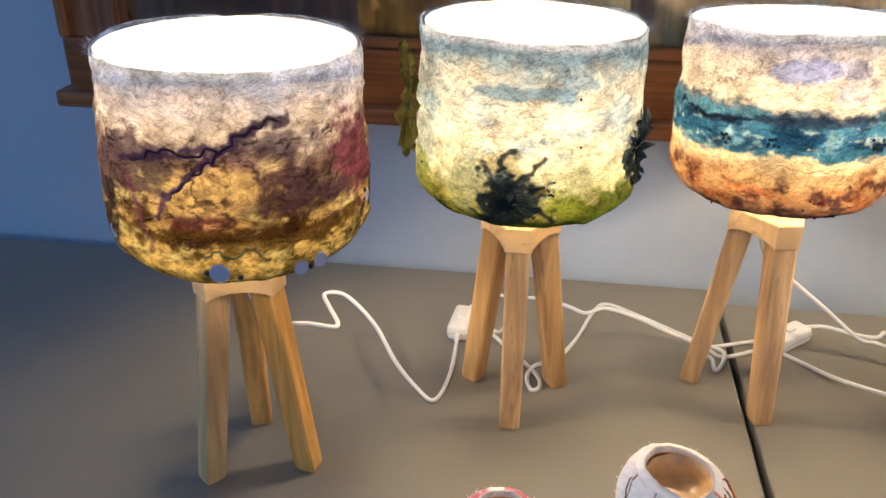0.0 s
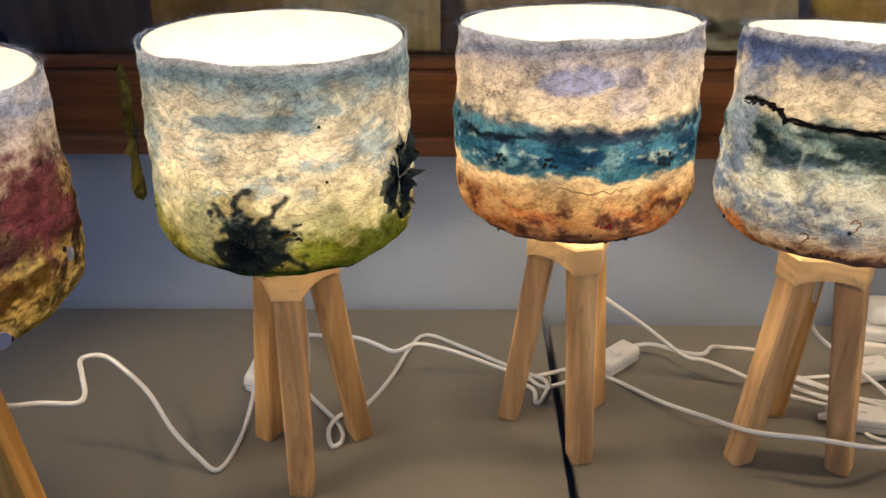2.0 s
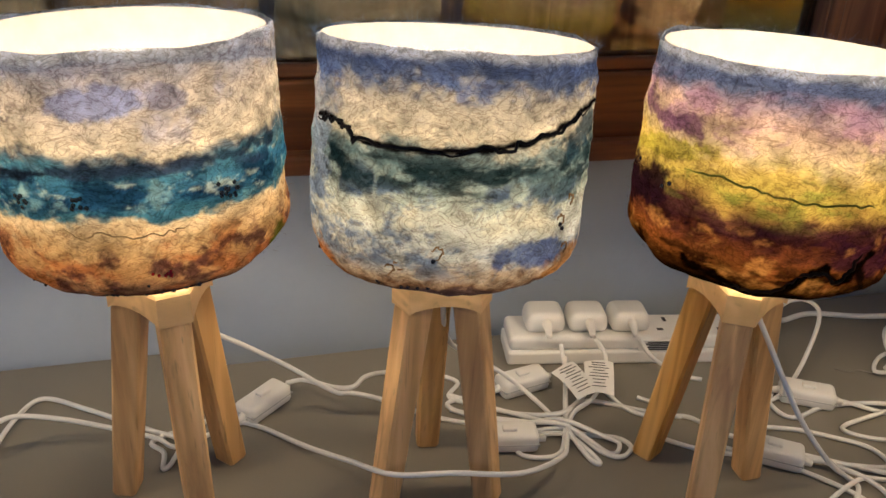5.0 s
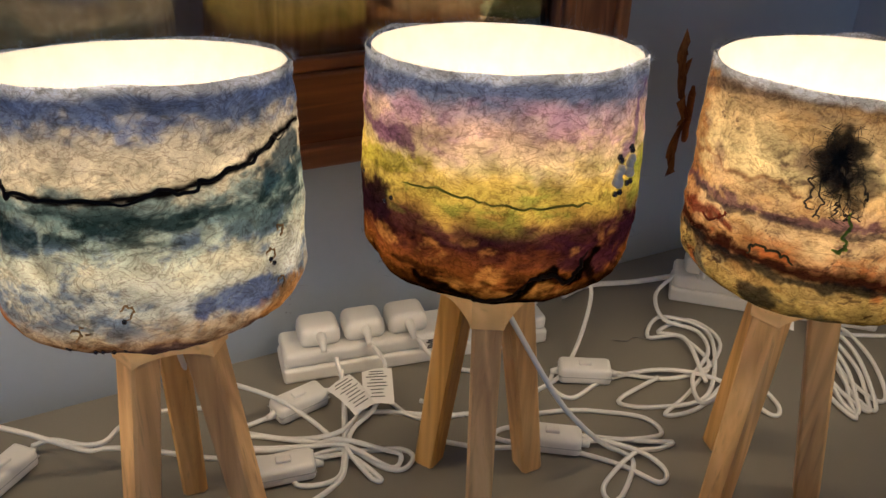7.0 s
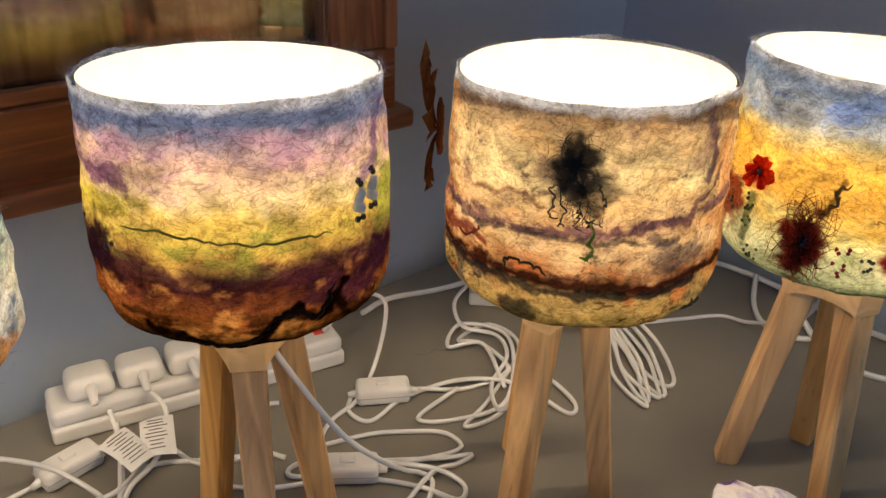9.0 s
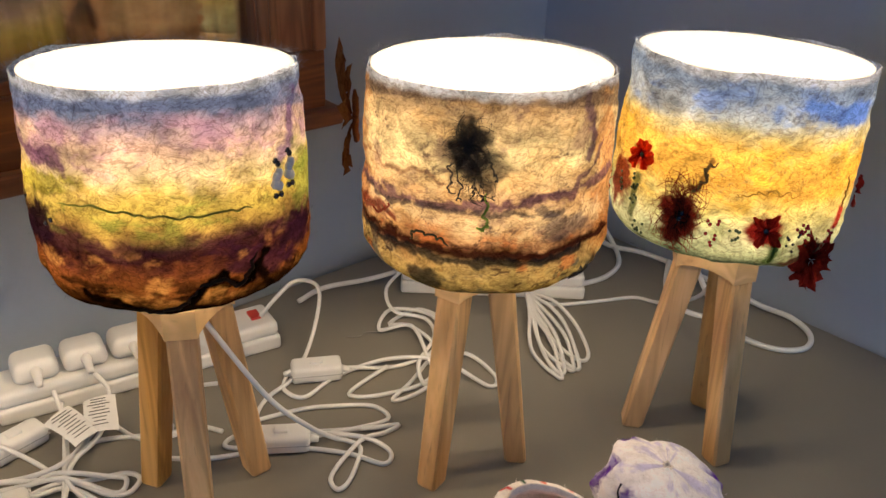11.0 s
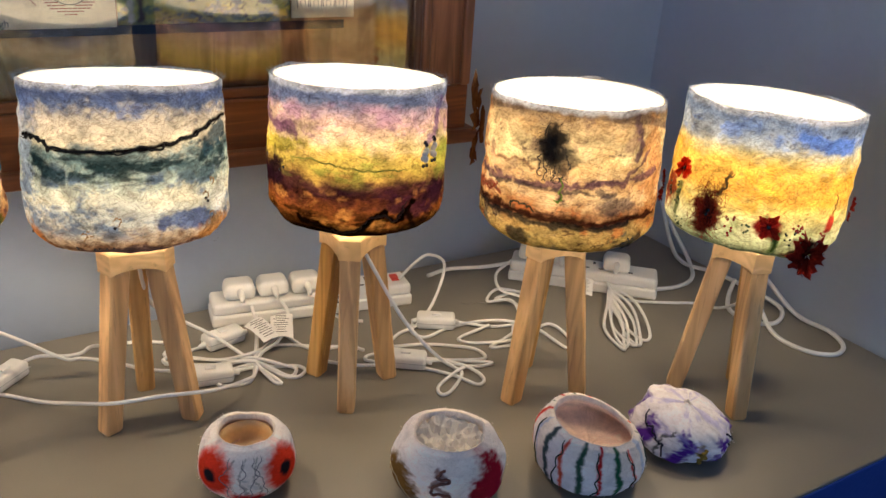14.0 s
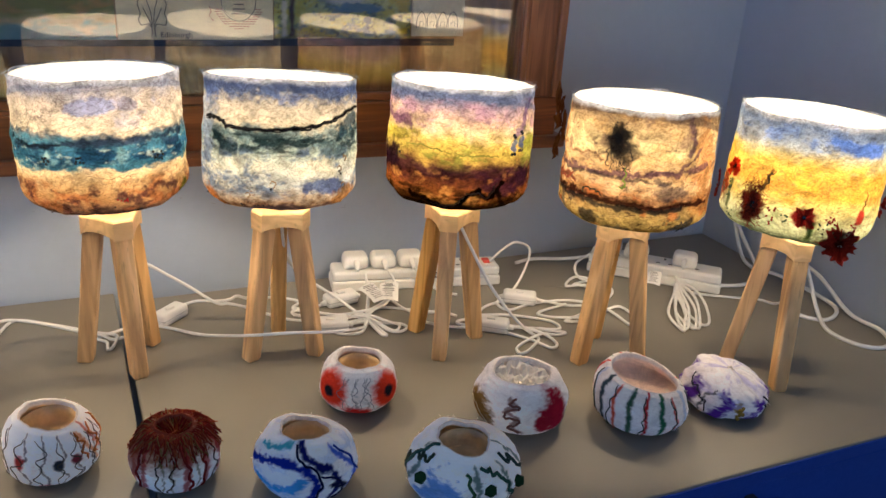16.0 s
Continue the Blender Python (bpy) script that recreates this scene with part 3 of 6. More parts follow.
def head_mesh():
    """The three-armed block under the shade, arched between its arms."""
    bm = bmesh.new()
    outline, low = [], []
    for k in range(3):
        base = 2 * math.pi * k / 3
        x, s = 0.0395, 0.0125
        for px, py, z in ((x, -s, 0.1948), (x, s, 0.1948)):
            outline.append((px * math.cos(base) - py * math.sin(base), px * math.sin(base) + py * math.cos(base)))
            low.append(z)
        n0 = outline[-1]
        nb = base + 2 * math.pi / 3
        n1 = (x * math.cos(nb) + s * math.sin(nb), x * math.sin(nb) - s * math.cos(nb))
        for t in (0.08, 0.2, 0.35, 0.5, 0.65, 0.8, 0.92):
            pull = 1 - 0.02 * math.sin(math.pi * t)
            outline.append(((n0[0] + (n1[0] - n0[0]) * t) * pull, (n0[1] + (n1[1] - n0[1]) * t) * pull))
            low.append(0.1948 + 0.007 * math.sin(math.pi * t) ** 0.6)
    lo = [bm.verts.new((p[0], p[1], z)) for p, z in zip(outline, low)]
    hi = [bm.verts.new((p[0], p[1], 0.2195)) for p in outline]
    cap = [bm.verts.new((p[0] * 0.95, p[1] * 0.95, 0.2215)) for p in outline]
    n = len(lo)
    for i in range(n):
        j = (i + 1) % n
        bm.faces.new((lo[i], lo[j], hi[j], hi[i]))
        bm.faces.new((hi[i], hi[j], cap[j], cap[i]))
    bm.faces.new(cap)
    mid = bm.verts.new((0, 0, 0.207))
    for i in range(n):
        bm.faces.new((lo[(i + 1) % n], lo[i], mid))
    bmesh.ops.recalc_face_normals(bm, faces=list(bm.faces))
    me = bpy.data.meshes.new("head")
    bm.to_mesh(me)
    bm.free()
    me.materials.append(HEADW)
    return me


LEG, HEAD = leg_mesh(), head_mesh()


def lining_mesh(ref):
    """The white inner drum, reaching up to the wool rim."""
    vs, fs = [], []
    for z, r in ((Z_LOW + 0.006, 0.086), (Z_LOW + 0.02, 0.0945), (0.32, 0.0965), (Z_RIM - 0.0005, 0.0972)):
        v = (z - Z_LOW) / (Z_RIM - Z_LOW)
        vs += [(r * math.cos(t), r * math.sin(t), z + NOD * r * math.cos(t - ref) * v) for t in np.linspace(0, 2 * np.pi, 64, endpoint=False)]
    for i in range(3):
        fs += [(i * 64 + j, i * 64 + (j + 1) % 64, (i + 1) * 64 + (j + 1) % 64, (i + 1) * 64 + j) for j in range(64)]
    return mesh_of("lining", vs, fs, GAUZE)


def table_lamp(x, y, turn, ref_deg, label, paint, sew, seed, shift=(0.0, 0.0), lean=(0.0, 0.0), size=1.0, low=0.245, tall=0.155, nod=0.0):
    """A tripod lamp; its shade sits off centre by shift, its rim is pushed over by lean, and its rim dips by nod towards the back."""
    global NOD
    NOD = nod
    lamp = thing("table_lamp", pose(x, y, TOP), label, "lamp", "felted lamps in a row")
    for k in range(3):
        piece("leg", LEG, lamp, "pale rubberwood leg", pose(0, 0, 0, 0, 0, turn + 120 * k))
    piece("head", HEAD, lamp, "arched three-armed wooden head", pose(0, 0, 0, 0, 0, turn))
    ref = radians(ref_deg)
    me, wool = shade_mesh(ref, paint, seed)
    span = Z_RIM - Z_LOW
    push = Matrix(((size, 0, lean[0] / span, 0), (0, size, lean[1] / span, 0), (0, 0, tall / span, 0), (0, 0, 0, 1)))
    shade = piece("felt_shade", me, lamp, "glowing felted wool drum shade", Matrix.Translation((shift[0], shift[1], low)) @ push @ Matrix.Translation((0, 0, -Z_LOW)))
    piece("lining", lining_mesh(ref), shade, "white inner lining")
    fz = piece("wool_fuzz", fuzz_mesh(ref, wool, seed, 1500), shade)
    tagged(fz, kind="stuff")
    sew(Shade(shade, ref))
    part("socket", lathe([(0.009, 0.2212), (0.009, 0.24), (0.014, 0.242), (0.014, 0.268), (0.018, 0.27), (0.018, 0.275), (0.013, 0.276), (0.013, 0.285)], 20), PLASTIC, lamp, "white bulb socket", None, True)
    part("bulb", lathe([(0.012, 0.285), (0.018, 0.298), (0.0225, 0.312), (0.0225, 0.322), (0.018, 0.334), (0.008, 0.342)], 20), BULB, lamp, "lit frosted bulb", None, True)
    for k in range(3):
        w = radians(turn + 40 + 120 * k)
        vs, fs = tube([(0.016 * math.cos(w), 0.016 * math.sin(w), 0.272), (0.085 * math.cos(w), 0.085 * math.sin(w), 0.253)], 0.0011, 6, 2)
        piece("spoke", mesh_of("spoke", vs, fs, STEEL), lamp)
    light = bpy.data.lights.new("bulb_light", "POINT")
    light.energy, light.color, light.shadow_soft_size = LAMP_WATTS, LAMP_COLOR, 0.018
    lob = new("bulb_light", light)
    lob.location = (x, y, TOP + 0.318)
    return lamp


CREAM = glow(242, 222, 188)


def paint_moor(w):
    w.bands([(0, glow(80, 70, 34)), (0.12, glow(150, 125, 60)), (0.25, glow(110, 80, 34)), (0.38, glow(90, 62, 40)), (0.5, glow(150, 115, 70)), (0.62, glow(130, 100, 85)), (0.74, glow(215, 190, 160)), (0.86, glow(225, 205, 190)), (1, glow(190, 190, 200))], 0.1, 0.06)
    w.mottle(glow(245, 215, 130), 5, 0.5, 0.72, 0.6, 0.05, 0.6)
    w.blob(0.55, 0.50, 0.75, 0.15, glow(72, 44, 60), 0.8)
    w.blob(-0.25, 0.50, 0.5, 0.11, glow(205, 165, 95), 0.75)
    w.blob(-0.95, 0.62, 0.5, 0.16, glow(88, 66, 72), 0.8)
    w.blob(0.25, 0.7, 0.5, 0.09, glow(95, 75, 85), 0.7)
    w.blob(1.05, 0.58, 0.45, 0.28, glow(130, 65, 75), 0.85)
    w.blob(1.3, 0.25, 0.35, 0.25, glow(58, 48, 36), 0.8)
    w.blob(-1.2, 0.3, 0.3, 0.25, glow(60, 52, 50), 0.8)
    w.blob(0.0, 0.30, 0.7, 0.06, glow(82, 52, 20), 0.75)
    w.blob(-0.35, 0.35, 0.3, 0.03, glow(130, 60, 70), 0.35)
    w.mottle(glow(85, 60, 50), 6, 0.56, 0.72, 0.5, 0.25, 0.68, 3)
    w.mottle(glow(235, 190, 100), 5, 0.52, 0.7, 0.65, 0.05, 0.34, 6)
    w.veins(glow(60, 40, 35), 5, 0.05, 0.8, 0.1, 0.75, 1)
    w.stroke([(-0.9, 0.63), (-0.5, 0.67), (-0.1, 0.69), (0.08, 0.76), (0.35, 0.81)], 0.04, glow(72, 50, 72), 0.9)
    w.stroke([(-0.1, 0.69), (-0.3, 0.59), (-0.5, 0.49), (-0.6, 0.38)], 0.035, glow(78, 50, 76), 0.9)
    w.stroke([(-0.85, 0.55), (-0.75, 0.35), (-0.7, 0.2)], 0.03, glow(120, 55, 85), 0.6)
    w.blob(0.0, 0.985, 4, 0.035, glow(170, 178, 195), 0.7, 0.3)


def sew_moor(s):
    for a, v, r in ((-0.19, 0.10, 0.0074), (0.40, 0.075, 0.006), (0.56, 0.10, 0.006), (1.2, 0.35, 0.005), (-1.15, 0.26, 0.006)):
        s.sequin(a, v, r)
    s.beads("dark", [(-0.28, 0.10), (-0.05, 0.065), (0.5, 0.06), (0.62, 0.09), (-1.05, 0.3), (1.15, 0.38)], 0.0024)
    s.thread([(-0.3, 0.16), (-0.22, 0.21), (-0.1, 0.17), (0.05, 0.22), (0.12, 0.15)], 0.0007, (0.10, 0.14, 0.06), wiggle=0.02, seed=3)
    s.thread([(-0.55, 0.46), (-0.35, 0.56), (-0.2, 0.62), (-0.08, 0.69), (0.1, 0.77), (0.3, 0.81)], 0.0011, (0.07, 0.035, 0.075), wiggle=0.03, seed=4)
    s.thread([(-0.8, 0.63), (-0.55, 0.68), (-0.3, 0.67), (-0.1, 0.7)], 0.0010, (0.05, 0.03, 0.055), wiggle=0.02, seed=5)


def paint_meadow(w):
    w.bands([(0, glow(45, 52, 16)), (0.06, glow(92, 95, 30)), (0.16, glow(170, 155, 72)), (0.30, glow(228, 212, 160)), (0.6, CREAM), (0.8, glow(225, 210, 180)), (0.93, glow(165, 180, 180)), (1, glow(150, 170, 175))], 0.08, 0.06)
    w.mottle(glow(150, 172, 178), 3.2, 0.50, 0.68, 0.75, 0.42, 1.1, 1, 2.6)
    w.mottle(glow(170, 172, 120), 4, 0.52, 0.7, 0.5, 0.1, 0.4, 2)
    w.blob(-0.1, 0.76, 0.5, 0.05, glow(125, 155, 168), 0.8)
    w.blob(-1.1, 0.55, 0.35, 0.4, glow(150, 160, 150), 0.6)
    w.blob(-1.2, 0.2, 0.4, 0.2, glow(150, 145, 50), 0.8)
    w.blob(0.85, 0.12, 0.6, 0.16, glow(105, 112, 30), 0.9)
    w.blob(0.4, 0.16, 0.25, 0.1, glow(150, 150, 40), 0.6)
    w.blob(-0.15, 0.36, 0.2, 0.13, glow(160, 140, 85), 0.7)
    w.blob(-0.5, 0.25, 0.2, 0.15, glow(150, 150, 110), 0.6)
    w.blob(-0.12, 0.17, 0.25, 0.17, glow(34, 46, 52), 0.95, 1.0)
    for pts in ([(-0.1, 0.25), (0.1, 0.36), (0.16, 0.42)], [(-0.2, 0.25), (-0.32, 0.36), (-0.4, 0.34)], [(0, 0.18), (0.2, 0.12), (0.28, 0.05)], [(-0.2, 0.12), (-0.35, 0.04)], [(-0.1, 0.3), (-0.2, 0.4), (-0.12, 0.46)], [(0.05, 0.25), (0.16, 0.27)]):
        w.stroke(pts, 0.045, glow(28, 40, 48), 0.9, 0.03)
    w.blob(0.6, 0.03, 0.8, 0.04, glow(40, 60, 20), 0.8)
    w.veins(glow(120, 140, 140), 4, 0.03, 0.6, 0.3, 1, 4)
    w.blob(1.15, 0.5, 0.2, 0.2, glow(70, 90, 95), 0.6)
    w.blob(0.0, 0.985, 4, 0.035, glow(140, 160, 168), 0.7, 0.3)


def sew_meadow(s):
    s.shag(-0.12, 0.17, 0.24, 0.17, 60, (0.014, 0.022, 0.03), 5, 0.0004)
    s.scatter("dark", 0.20, 0.27, 0.05, 0.045, 14, 0.0014, 4)
    s.beads("dark", [(-1.1, 0.32), (0.45, 0.5), (0.42, 0.75), (-0.3, 0.55), (0.1, 0.1), (0.62, 0.1)], 0.0014)
    s.thread([(0.1, 0.24), (0.16, 0.26), (0.2, 0.25)], 0.0012, (0.45, 0.25, 0.02))
    s.flower(1.08, 0.47, 0.025, 11, (0.16, 0.20, 0.21), (0.03, 0.05, 0.07), 12, 0.4, 1.7, 0.45, 0.001, "navy felted flower", 1.2)
    s.sequin(1.1, 0.49, 0.0048)
    s.flower(-1.25, 0.68, 0.042, 8, (0.28, 0.24, 0.07), (0.10, 0.14, 0.12), 13, 0.5, 0.7, 0.4, 0.001, "olive and yellow felted flower", 1.25)


def paint_beach(w):
    w.bands([(0, glow(95, 70, 70)), (0.05, glow(150, 110, 80)), (0.14, glow(205, 150, 90)), (0.24, glow(220, 175, 115)), (0.335, glow(235, 200, 150)), (0.365, glow(70, 125, 135)), (0.45, glow(50, 112, 135)), (0.56, glow(80, 135, 145)), (0.60, glow(120, 125, 125)), (0.635, glow(236, 212, 175)), (0.85, glow(232, 210, 185)), (1, glow(190, 188, 200))], 0.055, 0.035)
    w.mottle(glow(24, 62, 88), 5, 0.46, 0.62, 0.85, 0.37, 0.56, 1, 2.4)
    w.mottle(glow(205, 205, 180), 6, 0.6, 0.74, 0.6, 0.36, 0.58, 8, 2.4)
    w.mottle(glow(165, 195, 185), 6, 0.58, 0.75, 0.5, 0.38, 0.56, 2)
    w.mottle(glow(190, 110, 50), 5, 0.5, 0.68, 0.7, 0.02, 0.27, 3)
    w.mottle(glow(105, 62, 58), 6, 0.5, 0.66, 0.85, 0.0, 0.24, 4)
    w.mottle(glow(195, 185, 195), 3, 0.5, 0.7, 0.7, 0.66, 1.0, 5)
    w.blob(-0.12, 0.83, 0.3, 0.055, glow(165, 170, 205), 0.8)
    w.blob(0.3, 0.84, 0.12, 0.06, glow(150, 145, 165), 0.7)
    w.stroke([(-1.2, 0.6), (-0.8, 0.555), (-0.3, 0.57), (0.2, 0.59), (0.6, 0.60), (1.1, 0.64)], 0.04, glow(45, 52, 68), 0.75, 0.02, 1.0)
    w.stroke([(-1.3, 0.66), (-0.9, 0.57), (-0.5, 0.56)], 0.025, glow(30, 34, 45), 0.8)
    w.blob(0.3, 0.57, 0.7, 0.03, glow(60, 75, 95), 0.7, 0.9)
    w.blob(1.15, 0.14, 0.14, 0.10, glow(90, 100, 30), 0.9)
    w.blob(0.0, 0.0, 4, 0.03, glow(60, 40, 45), 0.85, 0.9)
    w.blob(0.1, 0.985, 4, 0.03, glow(160, 165, 180), 0.7, 0.3)
    w.veins(glow(120, 100, 105), 5, 0.03, 0.5, 0.62, 1, 2)


def sew_beach(s):
    s.scatter("dark", -0.5, 0.06, 0.6, 0.04, 10, 0.0013, 21)
    s.scatter("dark", -0.68, 0.455, 0.06, 0.025, 7, 0.0017, 1)
    s.scatter("dark", -0.28, 0.455, 0.07, 0.03, 8, 0.0017, 2)
    s.scatter("dark", 0.64, 0.445, 0.08, 0.035, 13, 0.0017, 3)
    s.scatter("red", 0.1, 0.125, 0.1, 0.012, 9, 0.0013, 4)
    s.scatter("dark", 0.1, 0.02, 0.3, 0.012, 8, 0.0022, 6)
    s.thread([(-0.4, 0.335), (-0.3, 0.31), (-0.15, 0.325), (0.0, 0.30), (0.2, 0.31), (0.35, 0.33)], 0.0005, (0.25, 0.18, 0.10), wiggle=0.02, seed=8)


def paint_sea(w):
    w.bands([(0, glow(95, 75, 75)), (0.04, glow(160, 115, 75)), (0.10, glow(205, 175, 140)), (0.2, glow(215, 210, 195)), (0.35, glow(220, 212, 185)), (0.48, glow(190, 195, 175)), (0.56, glow(110, 130, 125)), (0.61, glow(150, 160, 150)), (0.66, glow(240, 218, 180)), (0.83, glow(232, 212, 182)), (0.90, glow(122, 133, 160)), (1, glow(82, 102, 142))], 0.07, 0.05)
    w.mottle(glow(235, 220, 185), 3.5, 0.52, 0.7, 0.8, 0.12, 0.5, 1)
    w.mottle(glow(105, 125, 150), 3.5, 0.48, 0.64, 0.85, 0.12, 0.52, 2)
    w.mottle(glow(32, 56, 58), 4.5, 0.44, 0.6, 0.9, 0.45, 0.62, 3, 2.4)
    w.mottle(glow(110, 130, 175), 4, 0.5, 0.66, 0.75, 0.78, 0.95, 4)
    w.blob(0.55, 0.22, 0.35, 0.07, glow(75, 100, 150), 0.85)
    w.blob(0.75, 0.5, 0.3, 0.08, glow(85, 105, 105), 0.8)
    w.blob(-0.7, 0.5, 0.2, 0.09, glow(45, 70, 90), 0.8)
    w.blob(-1.1, 0.08, 0.3, 0.13, glow(200, 120, 40), 0.9)
    w.blob(1.1, 0.12, 0.3, 0.12, glow(190, 130, 60), 0.85)
    w.blob(-1.2, 0.75, 0.3, 0.2, glow(150, 160, 175), 0.7)
    w.blob(0.2, 0.0, 4, 0.05, glow(105, 80, 80), 0.85, 0.9)
    w.stroke([(0.85, 0.66), (1.0, 0.72), (1.2, 0.80)], 0.11, glow(40, 75, 88), 0.85)
    w.stroke([(-1.2, 0.755), (-0.95, 0.745), (-0.8, 0.715), (-0.66, 0.66), (-0.3, 0.645), (0.05, 0.645), (0.3, 0.665), (0.55, 0.705), (0.8, 0.77), (1.05, 0.835), (1.3, 0.88)], 0.03, glow(26, 22, 24), 1.0, 0.012, 0.3)
    w.stroke([(-0.9, 0.62), (-0.75, 0.55), (-0.6, 0.5)], 0.08, glow(35, 58, 62), 0.85)
    w.veins(glow(140, 150, 160), 5, 0.04, 0.5, 0.1, 0.5, 2)


def sew_sea(s):
    s.thread([(-1.15, 0.755), (-0.95, 0.745), (-0.8, 0.715), (-0.66, 0.66), (-0.3, 0.645), (0.05, 0.645), (0.3, 0.665), (0.55, 0.705), (0.8, 0.77), (1.05, 0.835)], 0.0012, (0.012, 0.011, 0.012), wiggle=0.03, seed=2)
    for q, (a, v) in enumerate(((-0.42, 0.11), (-0.35, 0.13), (-0.1, 0.2), (0.8, 0.33), (0.88, 0.2), (0.9, 0.42))):
        s.thread([(a, v), (a + 0.04, v + 0.03), (a + 0.01, v + 0.05), (a - 0.03, v + 0.035)], 0.0006, (0.20, 0.12, 0.06), wiggle=0.01, seed=q)
    s.scatter("dark", -0.3, 0.055, 0.25, 0.01, 6, 0.0016, 5)
    s.beads("dark", [(-0.12, 0.19), (0.8, 0.34), (0.83, 0.32), (-1.25, 0.14)], 0.0018)


def paint_sunset(w):
    w.bands([(0, glow(48, 28, 8)), (0.07, glow(85, 48, 14)), (0.16, glow(165, 95, 35)), (0.24, glow(140, 75, 40)), (0.30, glow(80, 38, 40)), (0.36, glow(105, 62, 52)), (0.42, glow(185, 145, 65)), (0.50, glow(212, 180, 75)), (0.58, glow(226, 188, 92)), (0.66, glow(238, 205, 150)), (0.78, glow(238, 195, 165)), (0.86, glow(205, 175, 180)), (0.92, glow(132, 140, 165)), (1, glow(150, 158, 180))], 0.055, 0.035)
    w.mottle(glow(70, 30, 45), 4.5, 0.48, 0.64, 0.85, 0.24, 0.40, 1, 2.6)
    w.mottle(glow(45, 22, 8), 5, 0.5, 0.66, 0.85, 0.0, 0.2, 2, 2.4)
    w.mottle(glow(215, 150, 65), 5, 0.55, 0.72, 0.7, 0.08, 0.32, 3)
    w.mottle(glow(130, 140, 50), 4, 0.54, 0.7, 0.6, 0.38, 0.62, 4, 2.6)
    w.mottle(glow(205, 150, 170), 3.5, 0.5, 0.68, 0.65, 0.66, 0.9, 5)
    w.blob(-0.85, 0.62, 0.5, 0.05, glow(190, 170, 50), 0.8)
    w.stroke([(-1.4, 0.86), (-1.0, 0.76), (-0.6, 0.72)], 0.09, glow(130, 75, 115), 0.8)
    w.stroke([(1.25, 0.98), (1.15, 0.82), (1.0, 0.7)], 0.08, glow(125, 80, 130), 0.75)
    w.blob(-1.25, 0.42, 0.5, 0.14, glow(55, 28, 38), 0.95)
    w.blob(1.15, 0.32, 0.4, 0.10, glow(62, 28, 45), 0.9)
    w.blob(0.8, 0.24, 0.4, 0.08, glow(75, 32, 50), 0.85)
    w.blob(1.3, 0.62, 0.25, 0.15, glow(160, 160, 60), 0.7)
    w.stroke([(-0.5, 0.13), (-0.2, 0.06), (0.05, 0.05), (0.2, 0.10), (0.32, 0.17), (0.45, 0.19), (0.6, 0.15), (0.7, 0.24), (0.76, 0.30)], 0.05, glow(28, 15, 6), 1.0)
    w.stroke([(0.7, 0.22), (0.82, 0.12), (0.95, 0.06)], 0.05, glow(30, 16, 6), 0.9)
    w.blob(0.0, 0.01, 4, 0.05, glow(30, 18, 6), 0.85, 0.8)
    w.blob(0, 0.955, 4, 0.03, glow(118, 132, 165), 0.6, 0.5)


def sew_sunset(s):
    s.thread([(-0.65, 0.535), (-0.4, 0.545), (-0.2, 0.52), (0.0, 0.50), (0.25, 0.49), (0.5, 0.50), (0.7, 0.51)], 0.0008, (0.16, 0.16, 0.03), wiggle=0.012, seed=1)
    s.thread([(-0.2, 0.07), (0.0, 0.05), (0.15, 0.08), (0.28, 0.16), (0.42, 0.19), (0.56, 0.16), (0.64, 0.22), (0.70, 0.29)], 0.0014, (0.02, 0.012, 0.006), wiggle=0.02, seed=2)
    for a, v in ((0.93, 0.62), (1.08, 0.66)):
        for da, dv in ((0, 0), (0.03, 0.02), (-0.02, -0.03), (0.02, -0.04)):
            s.beads("white", [(a + da, v + dv)], 0.0042)
        s.beads("dark", [(a, v + 0.075), (a + 0.025, v + 0.06), (a - 0.02, v - 0.085), (a + 0.035, v - 0.08)], 0.0026)
    s.beads("dark", [(-0.75, 0.46), (-0.82, 0.44), (-1.3, 0.52), (-1.25, 0.5), (-1.2, 0.53)], 0.002)


